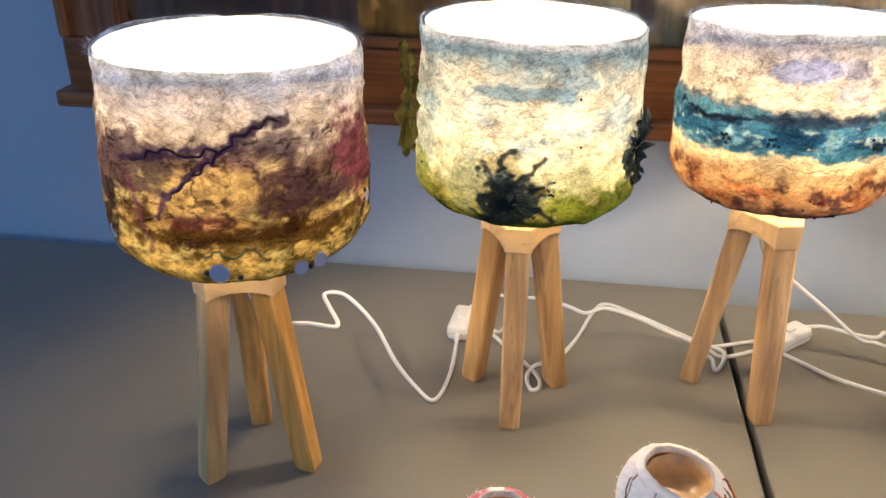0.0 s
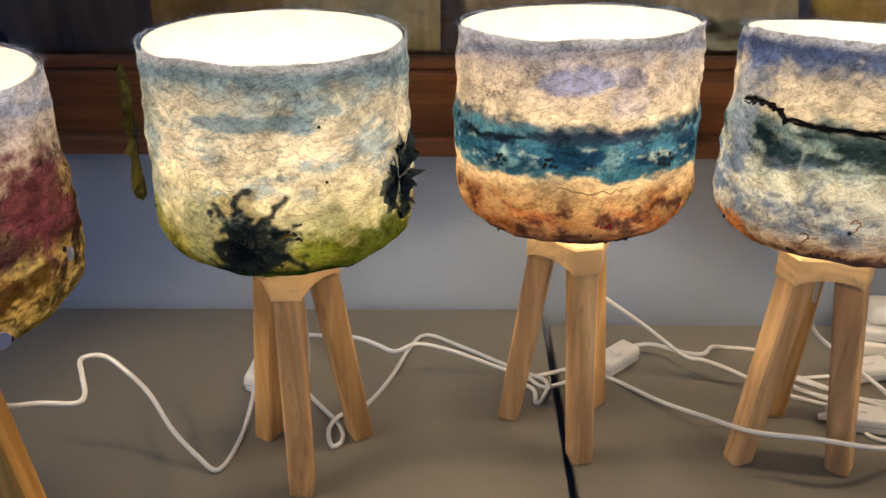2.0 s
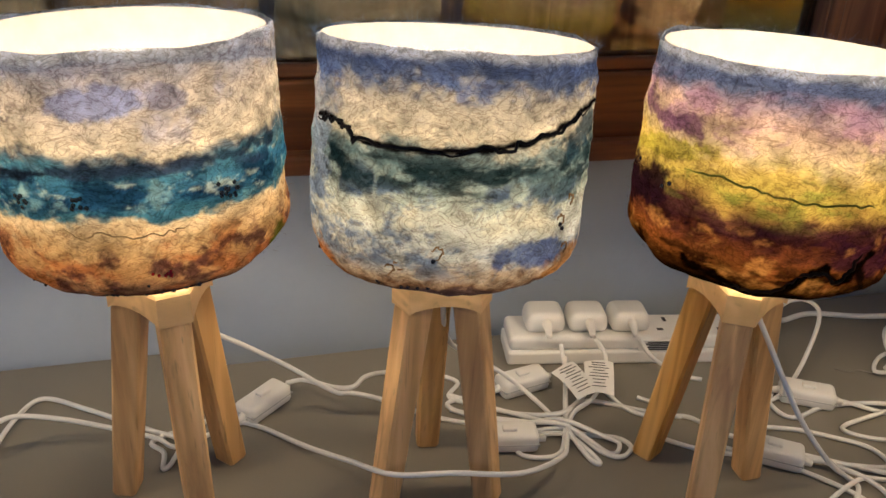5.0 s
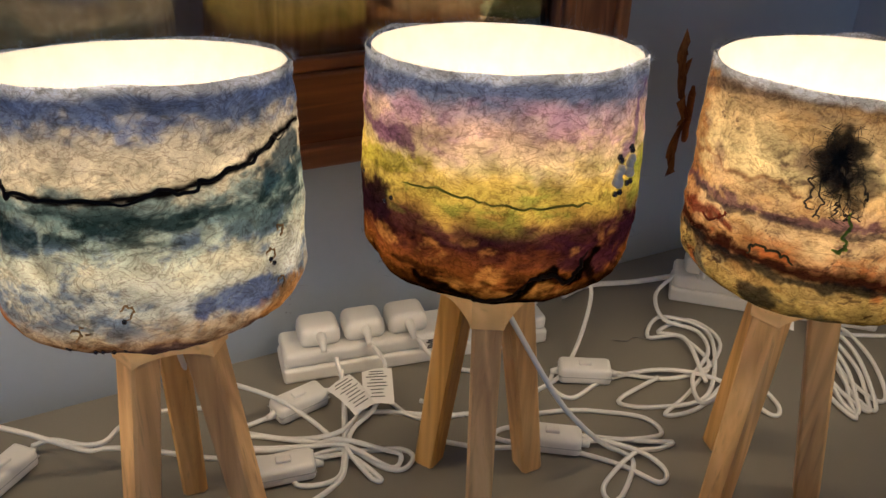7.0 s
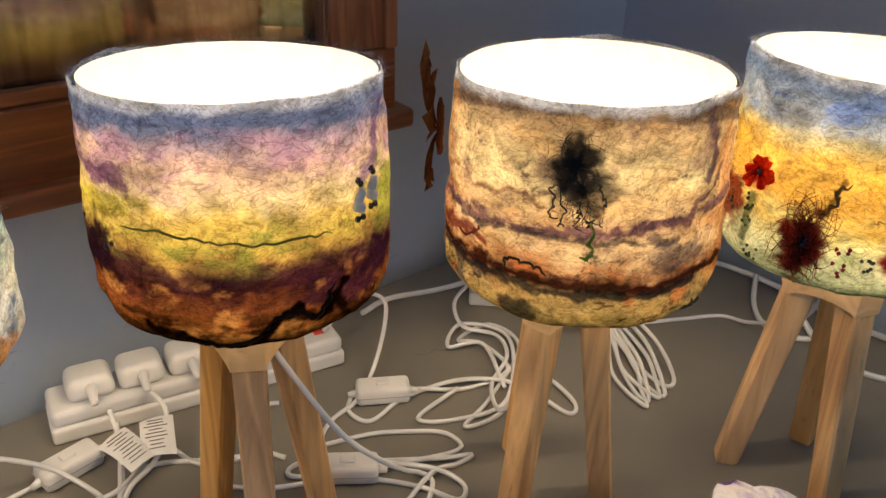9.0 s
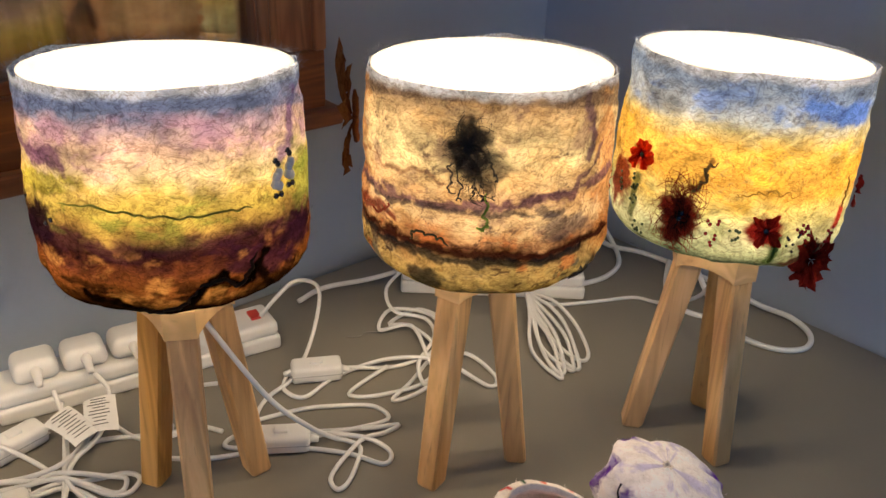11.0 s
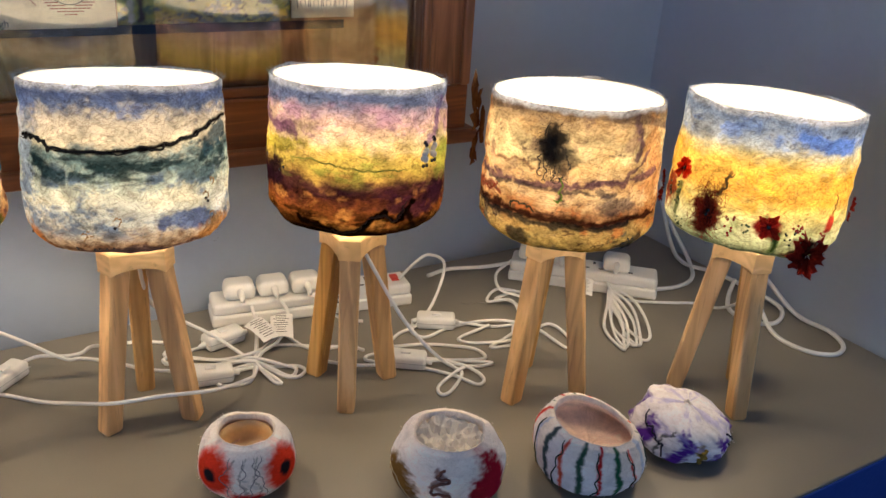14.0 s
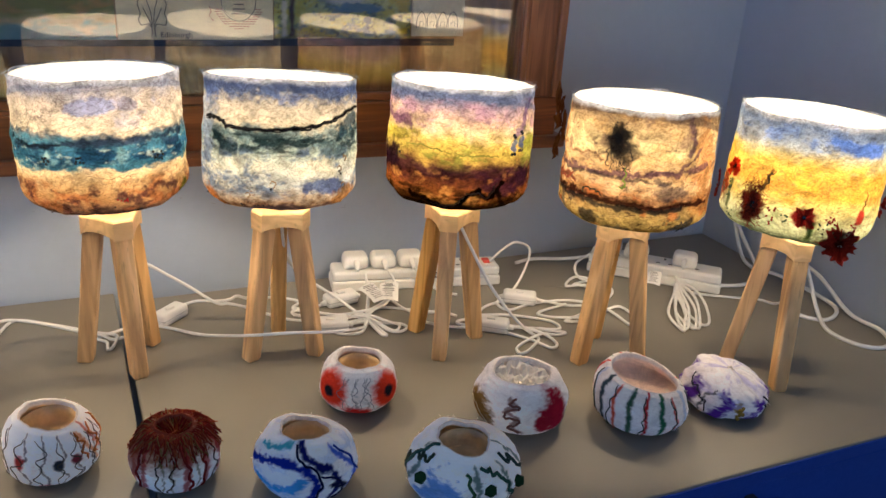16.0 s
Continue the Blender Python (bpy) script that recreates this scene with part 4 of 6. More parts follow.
def paint_autumn(w):
    w.bands([(0, glow(130, 98, 38)), (0.07, glow(190, 158, 82)), (0.18, glow(212, 172, 100)), (0.26, glow(120, 75, 45)), (0.31, glow(205, 150, 95)), (0.40, glow(240, 200, 140)), (0.52, glow(215, 170, 115)), (0.7, glow(244, 213, 150)), (0.88, glow(230, 190, 132)), (1, glow(135, 105, 85))], 0.06, 0.045)
    w.mottle(glow(226, 168, 88), 3.5, 0.52, 0.7, 0.35, 0.05, 1, 1)
    w.mottle(glow(150, 110, 95), 4.5, 0.56, 0.72, 0.6, 0.4, 1, 2)
    w.mottle(glow(95, 95, 85), 4.5, 0.54, 0.68, 0.8, 0.0, 0.2, 3)
    w.mottle(glow(225, 130, 55), 5, 0.56, 0.7, 0.7, 0.0, 0.35, 4)
    w.blob(-1.3, 0.7, 0.35, 0.4, glow(190, 120, 55), 0.7)
    w.blob(1.3, 0.6, 0.3, 0.4, glow(210, 140, 65), 0.7)
    w.stroke([(-1.4, 0.36), (-0.9, 0.31), (-0.4, 0.27), (0.0, 0.255), (0.5, 0.26), (0.9, 0.30), (1.4, 0.36)], 0.055, glow(72, 30, 22), 0.95)
    w.stroke([(-1.2, 0.30), (-0.7, 0.25), (-0.1, 0.215), (0.5, 0.22), (0.9, 0.27)], 0.05, glow(38, 40, 42), 0.85)
    w.stroke([(-1.4, 0.55), (-0.9, 0.505), (-0.3, 0.48), (0.2, 0.50), (0.7, 0.55), (1.3, 0.66)], 0.045, glow(115, 70, 85), 0.8, 0.02, 1.0)
    w.stroke([(-1.2, 0.52), (-0.7, 0.47), (0, 0.46), (0.7, 0.48)], 0.03, glow(70, 58, 60), 0.7, 0.02, 1.1)
    w.stroke([(-1.3, 0.70), (-0.9, 0.66), (-0.5, 0.63), (-0.2, 0.60)], 0.022, glow(165, 115, 75), 0.7, 0.03)
    w.stroke([(0.35, 0.52), (0.7, 0.56), (1.0, 0.66), (1.15, 0.80)], 0.03, glow(110, 75, 80), 0.8, 0.03)
    w.stroke([(0.9, 0.98), (1.0, 0.86), (0.97, 0.74)], 0.07, glow(120, 85, 100), 0.8, 0.03)
    w.stroke([(-1.2, 0.42), (-0.85, 0.41), (-0.65, 0.38)], 0.06, glow(130, 40, 25), 0.85)
    w.blob(0.75, 0.40, 0.35, 0.08, glow(95, 80, 80), 0.7)
    w.blob(1.0, 0.10, 0.3, 0.09, glow(55, 60, 62), 0.8)
    w.blob(-0.35, 0.10, 0.16, 0.08, glow(50, 50, 50), 0.8)
    w.blob(-0.02, 0.77, 0.20, 0.16, glow(52, 46, 42), 0.95, 0.4)
    w.blob(0.04, 0.66, 0.22, 0.12, glow(62, 54, 48), 0.75, 0.5)
    w.veins(glow(110, 80, 70), 4.5, 0.025, 0.7, 0.3, 1.0, 1)
    w.veins(glow(80, 45, 35), 5, 0.04, 0.8, 0.0, 0.35, 2)
    w.blob(0.0, 0.985, 4, 0.03, glow(120, 95, 80), 0.6, 0.3)


def sew_autumn(s):
    s.shag(-0.02, 0.77, 0.19, 0.15, 90, (0.020, 0.019, 0.018), 7, 0.0003)
    s.shag(0.05, 0.66, 0.19, 0.16, 40, (0.03, 0.026, 0.024), 8, 0.00028)
    for q, (a, v) in enumerate(((-0.14, 0.60), (-0.08, 0.56), (0.02, 0.55), (0.10, 0.56), (0.17, 0.58))):
        s.thread([(a * 0.7, 0.72), (a - 0.02, 0.66), (a + 0.02, v + 0.02), (a - 0.01, v - 0.03), (a + 0.03, v - 0.05)], 0.0006, (0.03, 0.026, 0.024), wiggle=0.02, seed=30 + q)
    s.thread([(0.12, 0.55), (0.13, 0.48), (0.11, 0.44), (0.14, 0.40), (0.1, 0.38), (0.06, 0.38)], 0.0011, (0.18, 0.28, 0.04), wiggle=0.015, seed=1)
    s.thread([(-0.45, 0.29), (-0.42, 0.33), (-0.3, 0.325), (-0.2, 0.31), (-0.15, 0.28)], 0.0009, (0.03, 0.035, 0.02), wiggle=0.015, seed=2)
    s.thread([(-0.95, 0.40), (-0.8, 0.38), (-0.72, 0.41), (-0.66, 0.44)], 0.0008, (0.25, 0.04, 0.02), wiggle=0.015, seed=3)
    s.thread([(-1.45, 0.95), (-1.5, 0.85), (-1.5, 0.75), (-1.55, 0.66)], 0.003, (0.16, 0.065, 0.025), 0.010, 0.02, 4)
    s.flower(-1.42, 0.80, 0.034, 5, (0.22, 0.10, 0.04), (0.10, 0.04, 0.02), 9, 1.0, 0.9, 0.4, 0.002, "rust felted leaf", 1.6)
    s.thread([(0.9, 0.12), (1.0, 0.15), (1.1, 0.11), (1.0, 0.08)], 0.0012, (0.03, 0.033, 0.035), wiggle=0.03, seed=5)


def paint_poppies(w):
    w.bands([(0, glow(120, 130, 90)), (0.05, glow(205, 205, 150)), (0.16, glow(232, 222, 165)), (0.32, glow(245, 215, 125)), (0.45, glow(248, 186, 62)), (0.62, glow(250, 196, 78)), (0.72, glow(240, 215, 150)), (0.80, glow(205, 205, 200)), (0.92, glow(150, 165, 185)), (1, glow(150, 160, 175))], 0.06, 0.035)
    w.mottle(glow(248, 190, 45), 3, 0.5, 0.68, 0.7, 0.3, 0.7, 1)
    w.mottle(glow(120, 150, 205), 3.5, 0.5, 0.66, 0.7, 0.76, 1, 2)
    w.mottle(glow(195, 195, 120), 4, 0.54, 0.7, 0.5, 0.0, 0.25, 3)
    w.blob(0.55, 0.86, 0.5, 0.06, glow(95, 140, 215), 0.85)
    w.blob(-0.9, 0.84, 0.4, 0.09, glow(165, 165, 165), 0.7)
    w.veins(glow(190, 165, 100), 5, 0.03, 0.5, 0.2, 0.75, 1)
    w.blob(-1.02, 0.55, 0.12, 0.085, glow(215, 45, 25), 1.0, 0.4)
    w.blob(-0.58, 0.26, 0.2, 0.2, glow(105, 25, 12), 1.0, 0.5)
    w.blob(0.10, 0.24, 0.16, 0.09, glow(150, 28, 18), 1.0, 0.6)
    w.blob(0.85, 0.30, 0.09, 0.09, glow(200, 45, 25), 0.95, 0.5)
    w.blob(0.62, 0.05, 0.3, 0.14, glow(95, 15, 15), 0.9, 0.6)
    w.blob(-1.35, 0.38, 0.2, 0.14, glow(140, 25, 15), 0.9)
    w.stroke([(-1.05, 0.44), (-1.08, 0.32), (-1.05, 0.2)], 0.05, glow(90, 100, 45), 0.8)
    w.stroke([(0.2, 0.16), (0.22, 0.05)], 0.06, glow(85, 110, 40), 0.8)
    w.stroke([(-0.5, 0.42), (-0.44, 0.50), (-0.4, 0.56)], 0.04, glow(120, 75, 30), 0.8)
    w.blob(0.0, 0.0, 4, 0.03, glow(110, 125, 90), 0.8, 0.8)


def sew_poppies(s):
    s.flower(-1.02, 0.55, 0.015, 6, (0.75, 0.05, 0.02), (0.10, 0.01, 0.01), 1, 0.25, 0.5, 0.6, 0.001, "red felted poppy")
    s.beads("dark", [(-1.02, 0.55), (-0.57, 0.25), (-0.55, 0.28), (0.1, 0.24), (0.62, 0.06)], 0.003)
    s.shag(-0.58, 0.27, 0.23, 0.24, 130, (0.16, 0.018, 0.008), 2, 0.0004)
    s.shag(-0.56, 0.24, 0.09, 0.1, 40, (0.02, 0.006, 0.005), 12, 0.0004)
    s.flower(0.10, 0.24, 0.015, 8, (0.5, 0.04, 0.025), (0.06, 0.006, 0.006), 3, 0.3, 1.1, 0.4, 0.001, "red felted poppy")
    s.flower(0.66, 0.07, 0.028, 11, (0.26, 0.024, 0.018), (0.05, 0.007, 0.007), 4, 0.3, 1.6, 0.42, 0.001, "large dark red sheer poppy")
    s.flower(1.28, 0.42, 0.018, 5, (0.28, 0.03, 0.03), (0.1, 0.01, 0.01), 5, 0.6, 0.8, 0.5, 0.001, "dark red sheer poppy")
    s.flower(-1.5, 0.36, 0.022, 7, (0.42, 0.04, 0.02), (0.12, 0.01, 0.008), 6, 0.6, 1.2, 0.4, 0.001, "dark red sheer poppy", 1.2)
    s.thread([(-0.5, 0.38), (-0.46, 0.45), (-0.42, 0.47), (-0.43, 0.53), (-0.36, 0.56)], 0.0013, (0.14, 0.09, 0.03), wiggle=0.02, seed=1)
    s.scatter("green", -1.05, 0.36, 0.04, 0.09, 14, 0.0016, 11)
    s.scatter("green", -0.95, 0.14, 0.07, 0.04, 8, 0.0015, 12)
    s.scatter("red", -0.3, 0.2, 0.05, 0.07, 9, 0.0017, 13)
    s.scatter("red", 0.42, 0.24, 0.1, 0.05, 12, 0.0016, 14)
    s.scatter("green", -0.12, 0.2, 0.05, 0.03, 8, 0.0015, 15)
    s.scatter("dark", 0.35, 0.18, 0.06, 0.05, 8, 0.0014, 16)
    s.scatter("green", -1.25, 0.38, 0.03, 0.05, 8, 0.0014, 17)
    s.scatter("red", 0.75, 0.22, 0.06, 0.05, 8, 0.0015, 18)
    s.thread([(-0.2, 0.42), (-0.05, 0.43), (0.1, 0.44), (0.3, 0.43)], 0.0006, (0.35, 0.2, 0.03), wiggle=0.03, seed=4)
    s.thread([(0.2, 0.16), (0.21, 0.1), (0.2, 0.05)], 0.0016, (0.06, 0.10, 0.02))
    s.thread([(0.85, 0.55), (0.88, 0.45), (0.84, 0.38)], 0.0007, (0.3, 0.16, 0.03), wiggle=0.02, seed=6)


table_lamp(-0.030, 0.678, -11, -68, "tripod table lamp, dark purple and gold moorland felt shade", paint_moor, sew_moor, 101, (0.016, 0.003), (0.008, 0.003), 1.025, 0.247, 0.164)
table_lamp(0.211, 0.814, 31, -88, "tripod table lamp, cream and green meadow felt shade", paint_meadow, sew_meadow, 102, (0.005, 0.005), (0.005, 0.002), 1.005, 0.244, 0.162)
table_lamp(0.459, 0.859, 44, -91, "tripod table lamp, beach felt shade with a teal sea band", paint_beach, sew_beach, 103, (-0.007, 0.011), (-0.005, 0.005), 0.985, 0.247, 0.158, 0.04)
table_lamp(0.674, 0.828, 82, -103, "tripod table lamp, blue and cream seascape felt shade", paint_sea, sew_sea, 104, (0.006, 0.005), (0.010, 0.018), 0.975, 0.244, 0.157, 0.05)
table_lamp(0.912, 0.774, 0, -124, "tripod table lamp, yellow and purple sunset felt shade", paint_sunset, sew_sunset, 105, (0.009, 0.007), (0.003, 0.002), 0.970, 0.242, 0.158, 0.06)
table_lamp(1.133, 0.666, 74, -142, "tripod table lamp, tan autumn felt shade with a charcoal flower", paint_autumn, sew_autumn, 106, (0.010, 0.004), (0.003, 0.010), 0.985, 0.231, 0.160)
table_lamp(1.340, 0.547, 11, -137, "tripod table lamp, yellow felt shade with red poppies", paint_poppies, sew_poppies, 107, (0.012, 0.012), (0.015, 0.005), 0.985, 0.233, 0.159)


# ---- felted bowls ----
def felt_bowl(x, y, r, h, mouth, ref_deg, label, paint, inside, seed, tilt=(0.0, 0.0), lumpy=0.05, sew=None):
    """A felted pot: round body, drawn-in mouth with a thick soft lip, hollow inside."""
    bowl = thing("felt_bowl", pose(x, y, TOP + 0.0005), label, "bowl", "felted bowls on the table")
    W, N = 220, 80
    a = np.linspace(-np.pi, np.pi, W, endpoint=False)
    v = np.linspace(0, 1, N)
    A, V = np.meshgrid(a, v)
    wool = Wool(A, V, seed, 0.8)
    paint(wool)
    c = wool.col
    up = np.clip((V - 0.42) / 0.58, 0, 1)
    down = np.clip((0.42 - V) / 0.42, 0, 1)
    body = np.where(V < 0.42, 0.50 + 0.50 * np.sqrt(1 - down**2.3), mouth + (1 - mouth) * np.sqrt(np.maximum(0, 1 - up**2.2)))
    body = body + 0.05 * step(0.93, 1.0, V)
    cx, sx = np.cos(A), np.sin(A)
    lump = fbm(cx * 1.7 + 30, sx * 1.7 + wool.y * 2.2 + 30, seed + 2, 3) - 0.5
    rad = r * body * (1 + lumpy * 2.4 * lump) + 0.0015 * wool.fine
    ring = 1 + 0.16 * (fbm(cx * 1.4 + 20, sx * 1.4 + 20, seed + 4, 2) - 0.5)
    rad = rad * (1 + (ring - 1) * step(0.5, 1, V))
    z = h * V * (1 + 0.10 * (fbm(cx * 1.2 + 20, sx * 1.2 + 20, seed + 6, 2) - 0.5) * step(0.5, 1, V))
    rows_r, rows_z, rows_c = [rad], [z], [c]
    edge_r, edge_z = rad[-1], z[-1]
    lip = (0.72, 0.66, 0.60) if inside[0] > 0.3 else (0.22, 0.05, 0.03)
    for dr, dz in ((-0.0005, 0.0010), (-0.0015, 0.0013), (-0.0024, 0.0004), (-0.0028, -0.003)):
        rows_r.append((edge_r + dr)[None])
        rows_z.append((edge_z + dz)[None])
        rows_c.append(np.tile(np.array(lip), (1, W, 1)) * (0.9 + 0.2 * wool.fine[-1][None, :, None]))
    for t in np.linspace(0.1, 1, 16):
        inner = (r * (1 - (1 - mouth) * (1 - t) ** 1.5) - 0.006) * (1 - step(0.62, 1.0, np.array(t))) + 0.004
        rows_r.append((inner * (0.4 + 0.6 * edge_r / edge_r.mean()) if t < 0.5 else inner * np.ones(W))[None])
        rows_z.append((edge_z * (1 - t) + 0.52 * h * t - 0.004 * (1 - t))[None])
        k = 0.85 + 0.5 * (fbm(wool.x[0] * 5, wool.y[0] + 4 * t, seed + 9, 3) - 0.5)
        rows_c.append((np.array(inside) * k[:, None])[None])
    R, Z, C = np.vstack(rows_r), np.vstack(rows_z), np.concatenate(rows_c, 0)
    ang = radians(ref_deg) + a
    shear = Z / h
    X = R * np.cos(ang)
    Y = R * np.sin(ang)
    Z = Z + step(0.1, 0.8, shear) * (tilt[0] * X + tilt[1] * Y)
    verts = np.stack([X, Y, np.maximum(Z, 0)], -1).reshape(-1, 3)
    n = len(R)
    i, j = np.meshgrid(np.arange(n - 1), np.arange(W), indexing="ij")
    k = (j + 1) % W
    faces = np.stack([i * W + j, i * W + k, (i + 1) * W + k, (i + 1) * W + j], -1).reshape(-1, 4).tolist()
    faces.append(tuple(range(W))[::-1])
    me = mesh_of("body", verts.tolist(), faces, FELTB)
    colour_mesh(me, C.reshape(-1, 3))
    body_ob = piece("body", me, bowl)

    def spot(aa, vv, off):
        row, col = int(np.clip(vv, 0, 1) * (N - 1)), int((aa + np.pi) / (2 * np.pi) * W) % W
        o = Vector(verts.reshape(n, W, 3)[row, col])
        out = (o - Vector((0, 0, h * 0.4))).normalized()
        return o + out * off

    if sew:
        sew(body_ob, spot)
    rng = np.random.default_rng(seed)
    fv, ff, fc = [], [], []
    for q in range(500):
        aa, vv = rng.uniform(-np.pi, np.pi), rng.uniform(0.1, 1)
        p = spot(aa, vv, 0.0003)
        d = (p - Vector((0, 0, h * 0.3))).normalized() + Vector(rng.uniform(-0.8, 0.8, 3))
        side = d.cross(Vector(rng.uniform(-1, 1, 3))).normalized() * 0.00008
        L = rng.uniform(0.0008, 0.0022)
        s = len(fv)
        fv += [p - side, p + side, p + d * L * 0.6 + Vector(rng.uniform(-1, 1, 3)) * L * 0.3, p + d * L]
        ff += [(s, s + 1, s + 2), (s + 1, s + 3, s + 2)]
        fc += [c[int(vv * (N - 1)), int((aa + np.pi) / (2 * np.pi) * W) % W]] * 4
    fm = mesh_of("wool_fuzz", fv, ff, FELTB, False)
    colour_mesh(fm, np.array(fc))
    tagged(piece("wool_fuzz", fm, body_ob), kind="stuff")
    return bowl


WHITE = (0.90, 0.85, 0.80)
OCHRE = (0.74, 0.50, 0.26)


def sew_yarn(points, radius, colour, seed=0, wiggle=0.0):
    def sew(ob, spot):
        rng = np.random.default_rng(seed)
        line = [spot(p[0] + wiggle * rng.uniform(-1, 1), p[1] + wiggle * rng.uniform(-1, 1), 0.0006) for p in smooth_path([(q[0], q[1], 0) for q in points], 4)]
        vs, fs = tube(line, radius, 5, 3)
        piece("yarn", mesh_of("yarn", vs, fs, yarn(colour)), ob)

    return sew


def together(*sewings):
    def sew(ob, spot):
        for s in sewings:
            s(ob, spot)

    return sew


def sew_wiggles(starts, colour, radius=0.0008, v0=0.12, v1=0.92, sway=0.10, seed=0):
    """Thin raised yarns wandering from the mouth down the wall."""

    def sew(ob, spot):
        rng = np.random.default_rng(seed)
        for a in starts:
            line, b = [], a
            for v in np.linspace(v1, v0, 16):
                b += rng.normal(0, sway * 0.5)
                line.append(spot(a + 0.6 * (b - a) + sway * math.sin(v * 21 + a * 5) * 0.5, v, 0.0006))
            vs, fs = tube(line, radius, 5, 3, ([0, 0.1, 0.85, 1], [0.6, 1, 1, 0.4]))
            piece("yarn", mesh_of("yarn", vs, fs, yarn(colour)), ob)

    return sew


def sew_balls(spots, radius, colour):
    def sew(ob, spot):
        for a, v in spots:
            b = ball()
            for q in b.verts:
                q.co = q.co * radius + spot(a, v, 0.0)
            part("felt_ball", b, yarn(colour), ob, "", None, True)

    return sew


def lined(radius, top):
    """A glossy ochre cup sunk into the mouth."""

    def sew(ob, spot):
        bm = lathe([(radius * 0.2, top - 0.022), (radius * 0.8, top - 0.021), (radius, top - 0.010), (radius, top), (radius - 0.0015, top), (radius - 0.002, top - 0.010), (radius * 0.75, top - 0.019), (radius * 0.1, top - 0.020)], 28)
        part("cup_lining", bm, FOIL, ob, "glossy ochre lining", None, True)

    return sew


def cellophane(radius, top):
    """Crumpled clear film tucked into the mouth."""

    def sew(ob, spot):
        rng = np.random.default_rng(44)
        n = 16
        vs, fs = [], []
        for i in range(n):
            for j in range(n):
                x, y = (i / (n - 1) * 2 - 1) * radius, (j / (n - 1) * 2 - 1) * radius
                d = math.hypot(x, y) / radius
                k = min(1.0, 1.0 / max(d, 1e-6))
                vs.append((x * k, y * k, top - 0.008 + 0.008 * min(1, d) ** 3 + rng.uniform(-0.004, 0.004)))
        for i in range(n - 1):
            for j in range(n - 1):
                q = i * n + j
                fs.append((q, q + n, q + n + 1, q + 1))
        piece("film", mesh_of("film", vs, fs, GAUZE, False), ob, "crumpled clear film")

    return sew


def bowl_lines(w):
    w.bands([(0, WHITE), (1, WHITE)])
    for a in (-1.3, -0.7, -0.25, 0.15, 0.55, 0.95, 1.4, 2.1, -2.0, 2.8):
        w.stroke([(a, 0.05), (a + 0.12, 0.25), (a - 0.05, 0.45), (a + 0.1, 0.65), (a + 0.02, 0.95)], 0.035, (0.10, 0.07, 0.06), 0.85, 0.03)
    w.stroke([(0.7, 0.9), (0.9, 0.6), (1.1, 0.3)], 0.09, (0.62, 0.25, 0.06), 0.8, 0.04)
    w.stroke([(1.0, 0.95), (1.2, 0.6), (1.5, 0.4)], 0.09, (0.55, 0.12, 0.05), 0.8, 0.04)
    w.blob(-0.75, 0.55, 0.15, 0.13, (0.45, 0.05, 0.04), 1, 0.4)
    w.blob(0.5, 0.55, 0.14, 0.12, (0.25, 0.04, 0.05), 1, 0.4)
    w.blob(0.1, 0.5, 0.12, 0.12, (0.04, 0.04, 0.05), 1, 0.4)
    w.blob(-0.3, 0.08, 0.2, 0.06, (0.5, 0.08, 0.06), 0.8)


def bowl_pink(w):
    bowl_lines(w)
    w.mottle((0.60, 0.10, 0.16), 3, 0.42, 0.6, 0.85, 0.7, 1.1, 4)


def bowl_rust(w):
    # Bluish grey at the base, white in the middle, rust brown at the mouth.
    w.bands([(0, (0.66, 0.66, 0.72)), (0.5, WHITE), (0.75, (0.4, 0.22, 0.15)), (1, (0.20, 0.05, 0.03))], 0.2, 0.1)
    for a in (-1.2, -0.8, 0.25, 0.75, 1.3):
        w.stroke([(a, 0.9), (a + 0.05, 0.5), (a - 0.05, 0.05)], 0.13, (0.32, 0.02, 0.02), 0.85, 0.05)
    for a in (-0.3, -0.1, 0.5):
        w.stroke([(a, 0.8), (a + 0.08, 0.4), (a, 0.15)], 0.03, (0.16, 0.12, 0.04), 0.8, 0.05)
    w.blob(-1.2, 0.6, 0.5, 0.3, (0.28, 0.08, 0.05), 0.8)


def bowl_blue(w):
    # Ground runs from bluish grey at the base to warm white.
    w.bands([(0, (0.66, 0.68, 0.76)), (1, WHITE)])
    w.mottle((0.46, 0.56, 0.74), 2.5, 0.52, 0.7, 0.5)
    w.stroke([(-1.5, 0.55), (-1.0, 0.70), (-0.5, 0.78), (0.0, 0.70), (0.25, 0.5), (0.15, 0.25), (-0.25, 0.12), (-0.7, 0.10)], 0.13, (0.012, 0.03, 0.28), 1.0, 0.03)
    w.stroke([(-0.1, 0.98), (0.15, 0.82), (0.55, 0.66), (0.7, 0.4), (0.55, 0.15)], 0.12, (0.010, 0.015, 0.12), 1.0, 0.03)
    w.stroke([(0.6, 0.40), (1.0, 0.28), (1.4, 0.35)], 0.12, (0.010, 0.012, 0.04), 1.0, 0.03)
    w.stroke([(-1.3, 0.38), (-0.8, 0.30), (-0.35, 0.36), (-0.05, 0.5)], 0.16, (0.03, 0.30, 0.62), 0.95, 0.03)
    w.stroke([(0.75, 0.9), (1.05, 0.68), (1.2, 0.45), (1.05, 0.2)], 0.10, (0.04, 0.10, 0.48), 0.95, 0.03)
    w.stroke([(-1.3, 0.85), (-0.8, 0.92), (-0.4, 0.97)], 0.08, (0.04, 0.34, 0.40), 0.95)


